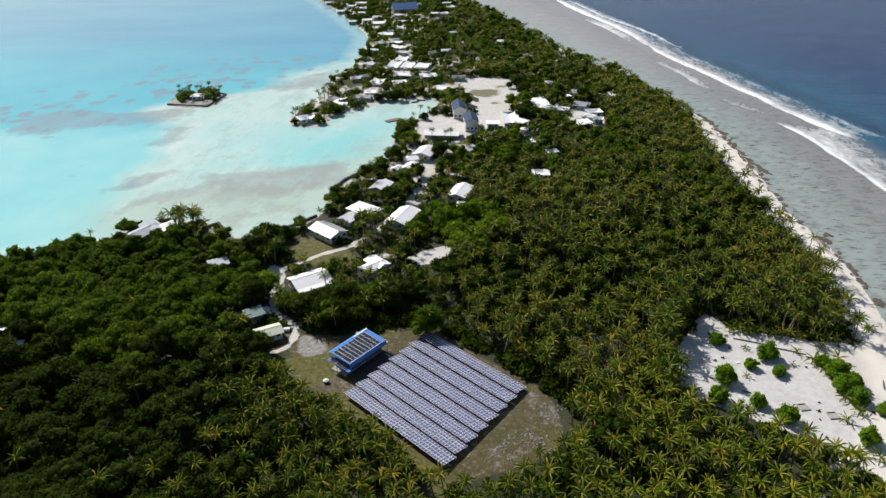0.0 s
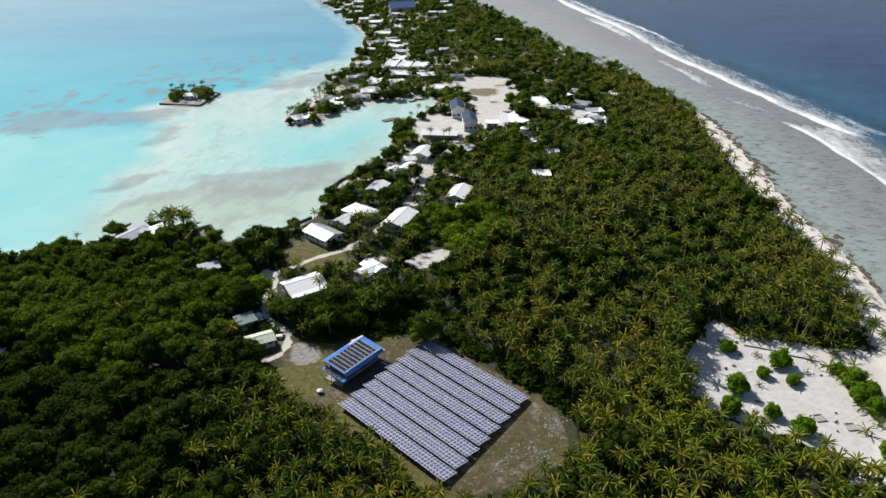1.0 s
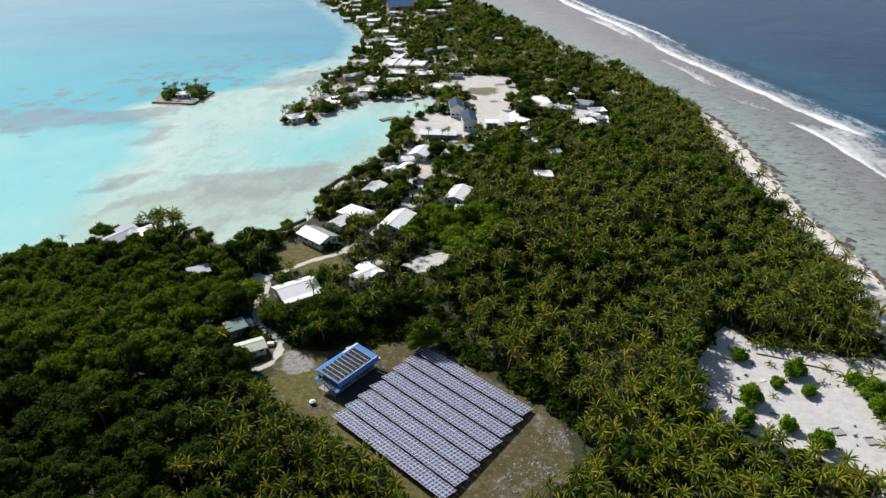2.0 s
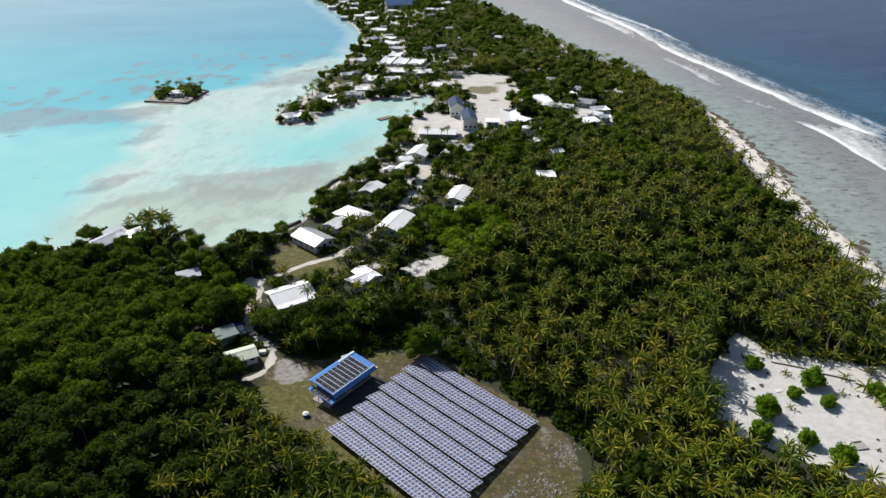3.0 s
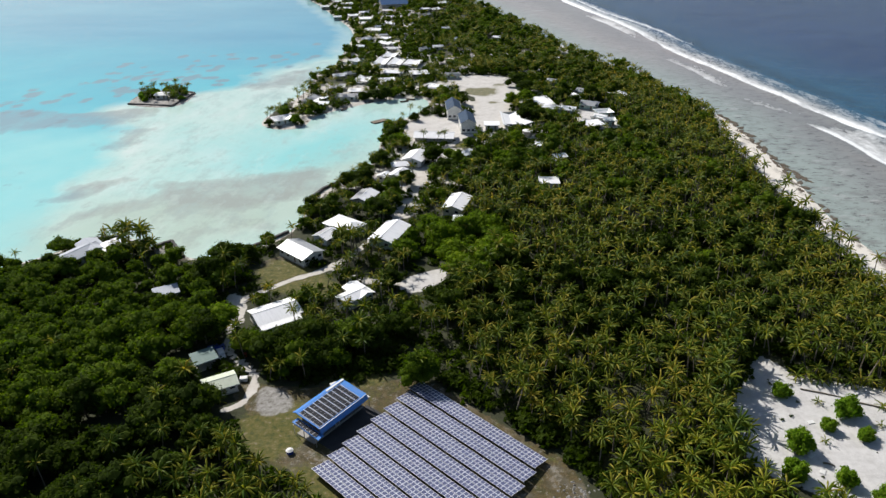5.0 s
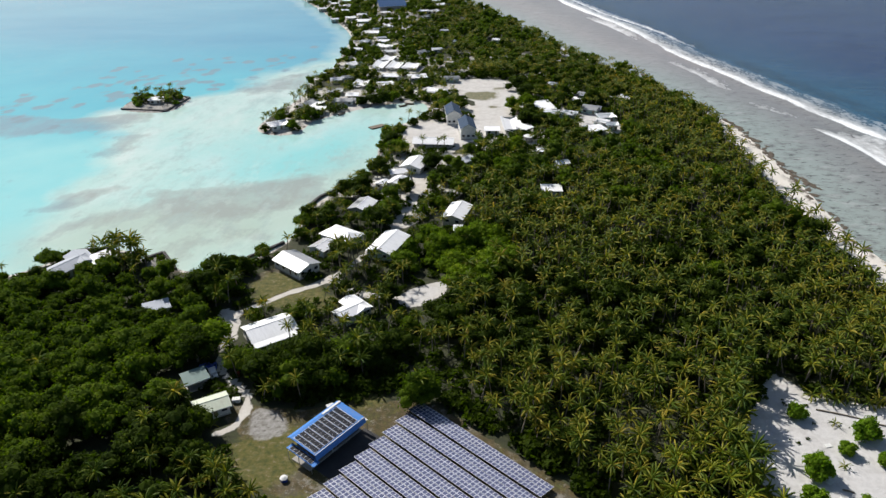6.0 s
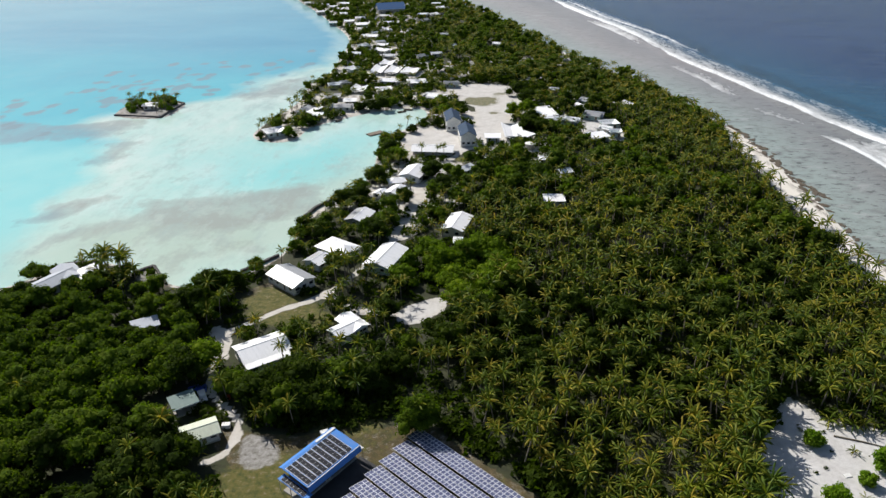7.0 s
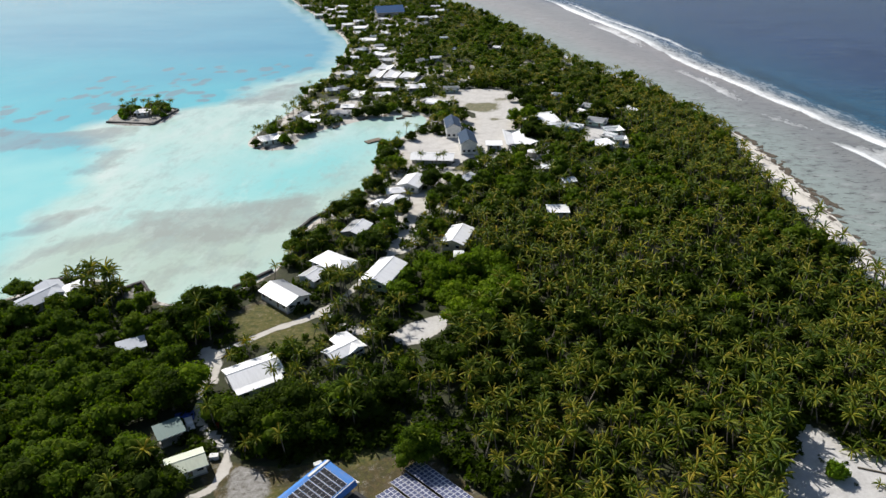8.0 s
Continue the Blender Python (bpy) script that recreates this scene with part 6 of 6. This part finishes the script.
for k in range(42):
    t = (k // 2) / 20
    x, y = 64.6 + 15 * max(0, t - 0.45) - 1.5 * math.sin(6 * t) + (k % 2) * 2.4 + 0.5 * math.sin(k * 2.7), -26 + 43 * t + (k % 2) * 0.9
    put(palm_protos, k % 7, spot(x, y, k * 1.3, 1.06 + 0.1 * (k % 3)))
for k in range(13):
    x = 89 + 2.35 * k
    put(young_protos, 0, spot(x, 5.2 - 0.13 * (x - 89) + 0.8 * math.sin(k * 2.1), k * 1.9, 1.35 + 0.2 * math.sin(k * 1.3)), "young coconut palm with long drooping fronds at the grove's edge")
near_p = np.where(keep_p)[0]
order = near_p[np.argsort(np.where(py[near_p] < -85, 900, 0) + py[near_p] + 0.15 * np.abs(px[near_p] - 20))]
items, gold_items, wood = [], [], []
sizes = r.uniform(0.78, 1.12, len(px)) * height
turns = r.uniform(0, 6.28, len(px))
kinds = r.randint(0, 7, len(px))
for q, i in enumerate(order):
    x, y, sc, tn, k = px[i], py[i], sizes[i], turns[i], kinds[i]
    gold = x > 36 + 0.45 * (y + 60) + 7 * math.sin(y * 0.4) and y < -16 and k != 2
    if q < 180:
        put(gold_protos if gold else palm_protos, k, spot(x, y, tn, sc))
    else:
        a, b, f, g = PALM_ARRAYS[k]
        (gold_items if gold else items).append((*(b if -85 < y < 45 else f if -85 < y < 200 else g), x, y, tn, sc))
        if -85 < y < 240:
            wood.append((*a, x, y, tn, sc))
joined("palm_grove", "dense grove of coconut palms with olive and yellow fronds", items, PALM_LEAF, "palms")
joined("golden_palms", "young coconut palms with golden-green fronds near the beach", gold_items, GOLD_LEAF, "palms")
joined("palm_grove_trunks", "grey trunks of the dense coconut grove", wood, BARK, "palms")
near_b = np.where(keep_b)[0]
order = near_b[np.argsort(np.where(by[near_b] < -85, 900, 0) + by[near_b])]
items, lighter_items, bright_items, wood = [], [], [], []
bsizes, bturns, bkinds = r.uniform(0.66, 1.25, len(bx)) * bheight, r.uniform(0, 6.28, len(bx)), r.randint(0, 5, len(bx))
for q, i in enumerate(order):
    x, y, sc, tn, k = bx[i], by[i], bsizes[i] * 0.95, bturns[i], bkinds[i]
    if q < 185:
        put(bright_protos if (bgreen[i] and y > 40 and k != 1) or (bgreen[i] and x > -12 and k == 2) or (not bwest[i] and not bgreen[i] and y < 240 and k > 1 and not (x < -20 and y < 30)) else lighter_protos if lighter_at(x, y) else tree_protos, k, spot(x, y, tn, sc, 1.0) @ Matrix.Diagonal((1.2, 1.2, 1, 1)))
    else:
        a, f, fine_f, far_f = TREE_ARRAYS[k]
        (bright_items if bgreen[i] and y > 40 else lighter_items if lighter_at(x, y) else items).append((*(fine_f if -85 < y < 110 else f if -85 < y < 220 else far_f), x, y, tn, sc * 1.1))
        wood.append((*a, x, y, tn, sc))
joined("far_woods", "distant dark green broadleaf woods between houses", items, BROAD_LEAF, "trees", 1.2)
joined("fresh_woods", "mid-green broadleaf woods along the lagoon", lighter_items, LIGHTER_LEAF, "trees", 1.2)
if bright_items:
    joined("bright_woods", "bright yellow-green broadleaf trees between palms and houses", bright_items, BRIGHT_LEAF, "trees", 1.2)
joined("far_woods_trunks", "trunks and limbs of the distant woods", wood, BARK, "trees", 1.2)

# low growth under and between the trees
sx, sy = scatter(21, -200, 140, -110, 560, 3.5)
ok = free(sx, sy, 0.7, 1.6) & (vnoise(sx, sy, 12, 2) > np.where((sx < 8) & (sy > 90), 0.46, 0.24)) & ((sy < 330) | ((sx < 10) & (np.arange(len(sx)) % 2 == 0)))
ok &= ~(inside(sx, sy, FOREST_W) & (sy < 20)) & ((np.arange(len(sx)) % 3 > 0) | ~tallness(sx, sy)[0])
rs = np.random.RandomState(31)
SHRUBS = [leaf_cloud(120 + s, [(a, b, max(0.5, c - 0.8), d) for a, b, c, d in tree_lobes(120 + s, 2.2, 1.9, 8)], 56, 0.46) for s in range(4)]
SPROUTS = [palm_crown(140 + s, 9, 4, 2.6) for s in range(3)]
low, sprouts = [], []
for x, y in zip(sx[ok], sy[ok]):
    if rs.rand() < 0.12:
        v, f = SPROUTS[rs.randint(3)]
        sprouts.append((v + np.array([0, 0, 0.5]), f, x, y, rs.uniform(0, 6.28), rs.uniform(0.6, 1.2)))
    else:
        low.append((*SHRUBS[rs.randint(4)], x, y, rs.uniform(0, 6.28), rs.uniform(0.7, 1.5) * (1.3 if y > 180 else 1.0)))
for (x0, y0), (x1, y1), out in (((3, 1.5), (30, -23), (0.6, 0.7)), ((30, -23), (39, -35), (0.8, 0.5)), ((-30, -1), (-3, 3.5), (0, 1)), ((-38, 1.5), (-30, -1), (0, 1)), ((66, -24), (70, -6), (-1, 0)), ((70, -6), (84, 16), (-0.8, 0.6)), ((86, 15), (122, 3.5), (0, 1))):
    run = math.hypot(x1 - x0, y1 - y0)
    for k in range(int(run * 1.1)):
        t, d = rs.rand(), rs.uniform(1.0, 4.5)
        low.append((*SHRUBS[rs.randint(4)], x0 + (x1 - x0) * t + out[0] * d, y0 + (y1 - y0) * t + out[1] * d, rs.uniform(0, 6.28), rs.uniform(0.7, 1.5)))
for k in range(45):
    x, y = rs.uniform(72, 118), rs.uniform(-40, 6)
    if inside(np.array([x]), np.array([y]), SAND_CLEARING)[0]:
        low.append((*SHRUBS[rs.randint(4)], x, y, rs.uniform(0, 6.28), rs.uniform(0.12, 0.34)))
joined("undergrowth", "low green shrubs growing between palms", low, BROAD_LEAF, "undergrowth")
joined("palm_sprouts", "young palm shoots growing between grown palms", sprouts, PALM_LEAF, "undergrowth")


# ---- beach rock, driftwood and small clutter ----
def rock_mesh(seed):
    rr = random.Random(seed)
    bm = bmesh.new()
    bmesh.ops.create_icosphere(bm, subdivisions=2, radius=1.0)
    for v in bm.verts:
        q = 0.75 + 0.5 * noise.noise(v.co * 1.7 + Vector((seed * 3.1, 0, 0)))
        v.co = Vector((v.co.x * 1.5 * q, v.co.y * 1.0 * q, max(-0.25, min(0.32, v.co.z * 0.6 * q))))
    me = bpy.data.meshes.new("rock")
    bm.to_mesh(me)
    bm.free()
    me.materials.append(BEACH_ROCK)
    return me


BEACH_ROCK = plain("brown_beach_rock", (0.105, 0.082, 0.058), 0.9, 0, 0.5, 0.7, 7, 0.6)
ROCKS = [rock_mesh(k) for k in range(5)]
rr = random.Random(8)
east = spline(OCEAN_SHORE[3:15], 2.0)
for x0, y0 in east:
    dens = 1.6 if 128 < y0 < 205 else (1.2 if 40 < y0 < 72 else 0.55)
    if not (-20 < y0 < 300):
        continue
    for k in range(int(dens + rr.random())):
        x, y = x0 - rr.uniform(-3.5, 2.0) * (1 + 0.6 * math.sin(y0 * 0.11)), y0 + rr.uniform(-1, 1)
        ob = tagged(new("beach_rock", ROCKS[rr.randrange(5)]), "flat weathered brown beach rock at the waterline", "rock", "beach rocks")
        q = rr.uniform(0.5, 1.5)
        ob.matrix_basis = Matrix.Translation((x, y, -0.42 + 0.13 * max(0, 136 - x) * 0.3)) @ Matrix.Rotation(radians(rr.uniform(40, 140)), 4, 'Z') @ Matrix.Diagonal((q * 1.7, q * 1.2, q * 0.5, 1))
for x, y, ang, ln in ((88.5, 1.2, -18, 9.5), (98.0, -2.6, -20, 9.0), (106, -6.6, -26, 6), (84.0, -22.5, -20, 2.2), (121, -20, 70, 4), (118, -34, 30, 3)):
    log = tagged(new("driftwood_log", raw_mesh("driftwood_log", *(lambda c: (c[0][:, [2, 1, 0]] * np.array([1, 1, 1]), c[1]))(pipe([(0, 0, 0), (0.05, 0.1, ln * 0.5), (0, 0, ln)], (0.2, 0.17, 0.11), 8)))), "long grey-brown fallen palm trunk on sand", "log", "fallen trunks")
    log.data.materials.append(BARK)
    log.matrix_basis = pose(x, y, 0.14, 0, 0, ang)
rubble, chip = [], random.Random(17)
for k in range(420):
    cx, cy, rad = ((27, -33, 5), (23, -40, 5), (33, -34, 3.5), (20, -46, 4), (29, -44, 4))[k % 5]
    v = Vector((cx + chip.gauss(0, rad * 0.5), cy + chip.gauss(0, rad * 0.5), 0))
    if (v - Vector((0.3, -0.6, 0))).dot(U) < 42 + 0.14 * (v - Vector((0.3, -0.6, 0))).dot(V):
        continue
    q = chip.uniform(0.08, 0.42) * (1.7 if k % 29 == 0 else 1)
    lump = np.array([(1, 0, 0), (-1, 0.1, 0), (0.1, 1, 0), (0, -0.9, 0), (0.2, 0.1, 0.7), (0, 0, -0.4)]) * np.array([q * chip.uniform(0.7, 1.6), q, q * chip.uniform(0.5, 1.0)])
    rubble.append((lump, np.array([(0, 2, 4), (2, 1, 4), (1, 3, 4), (3, 0, 4), (2, 0, 5), (1, 2, 5), (3, 1, 5), (0, 3, 5)]), v.x, v.y, chip.uniform(0, 6.28), 1.0))
joined("coral_rubble", "pale grey coral rubble scattered on rough grass", rubble, plain("coral_rubble", (0.25, 0.245, 0.23), 0.95, 0, 0.6, 0.9, 7, 0.5), "rubble")
for x, y, ang, w in ((82.5, -20.5, 40, 1.7), (86.4, -10.2, 15, 1.6), (83.0, -25.0, 60, 1.4)):
    sh = tagged(new("white_board"), "white board lying on coral sand", "board")
    sh.matrix_basis = pose(x, y, 0.02, 0, 0, ang)
    part("board_panel", box(bmesh.new(), -w / 2, -0.5, 0, w / 2, 0.5, 0.12, 0.03), TRIM, sh)
for x, y, ang in ((97.4, -28.2, 12), (103.6, -31.0, 8)):
    pit = tagged(new("concrete_slab"), "square grey concrete kerb frame set in coral sand", "slab")
    pit.matrix_basis = pose(x, y, 0, 0, 0, ang)
    for q in ((-1.3, -1.3, 1.3, -1.0), (-1.3, 1.0, 1.3, 1.3), (-1.3, -1.0, -1.0, 1.0), (1.0, -1.0, 1.3, 1.0)):
        part("kerb", box(bmesh.new(), q[0], q[1], -0.05, q[2], q[3], 0.3, 0.03), CONCRETE, pit)
    part("floor_slab", box(bmesh.new(), -1.0, -1.0, -0.05, 1.0, 1.0, 0.06), CONCRETE, pit)
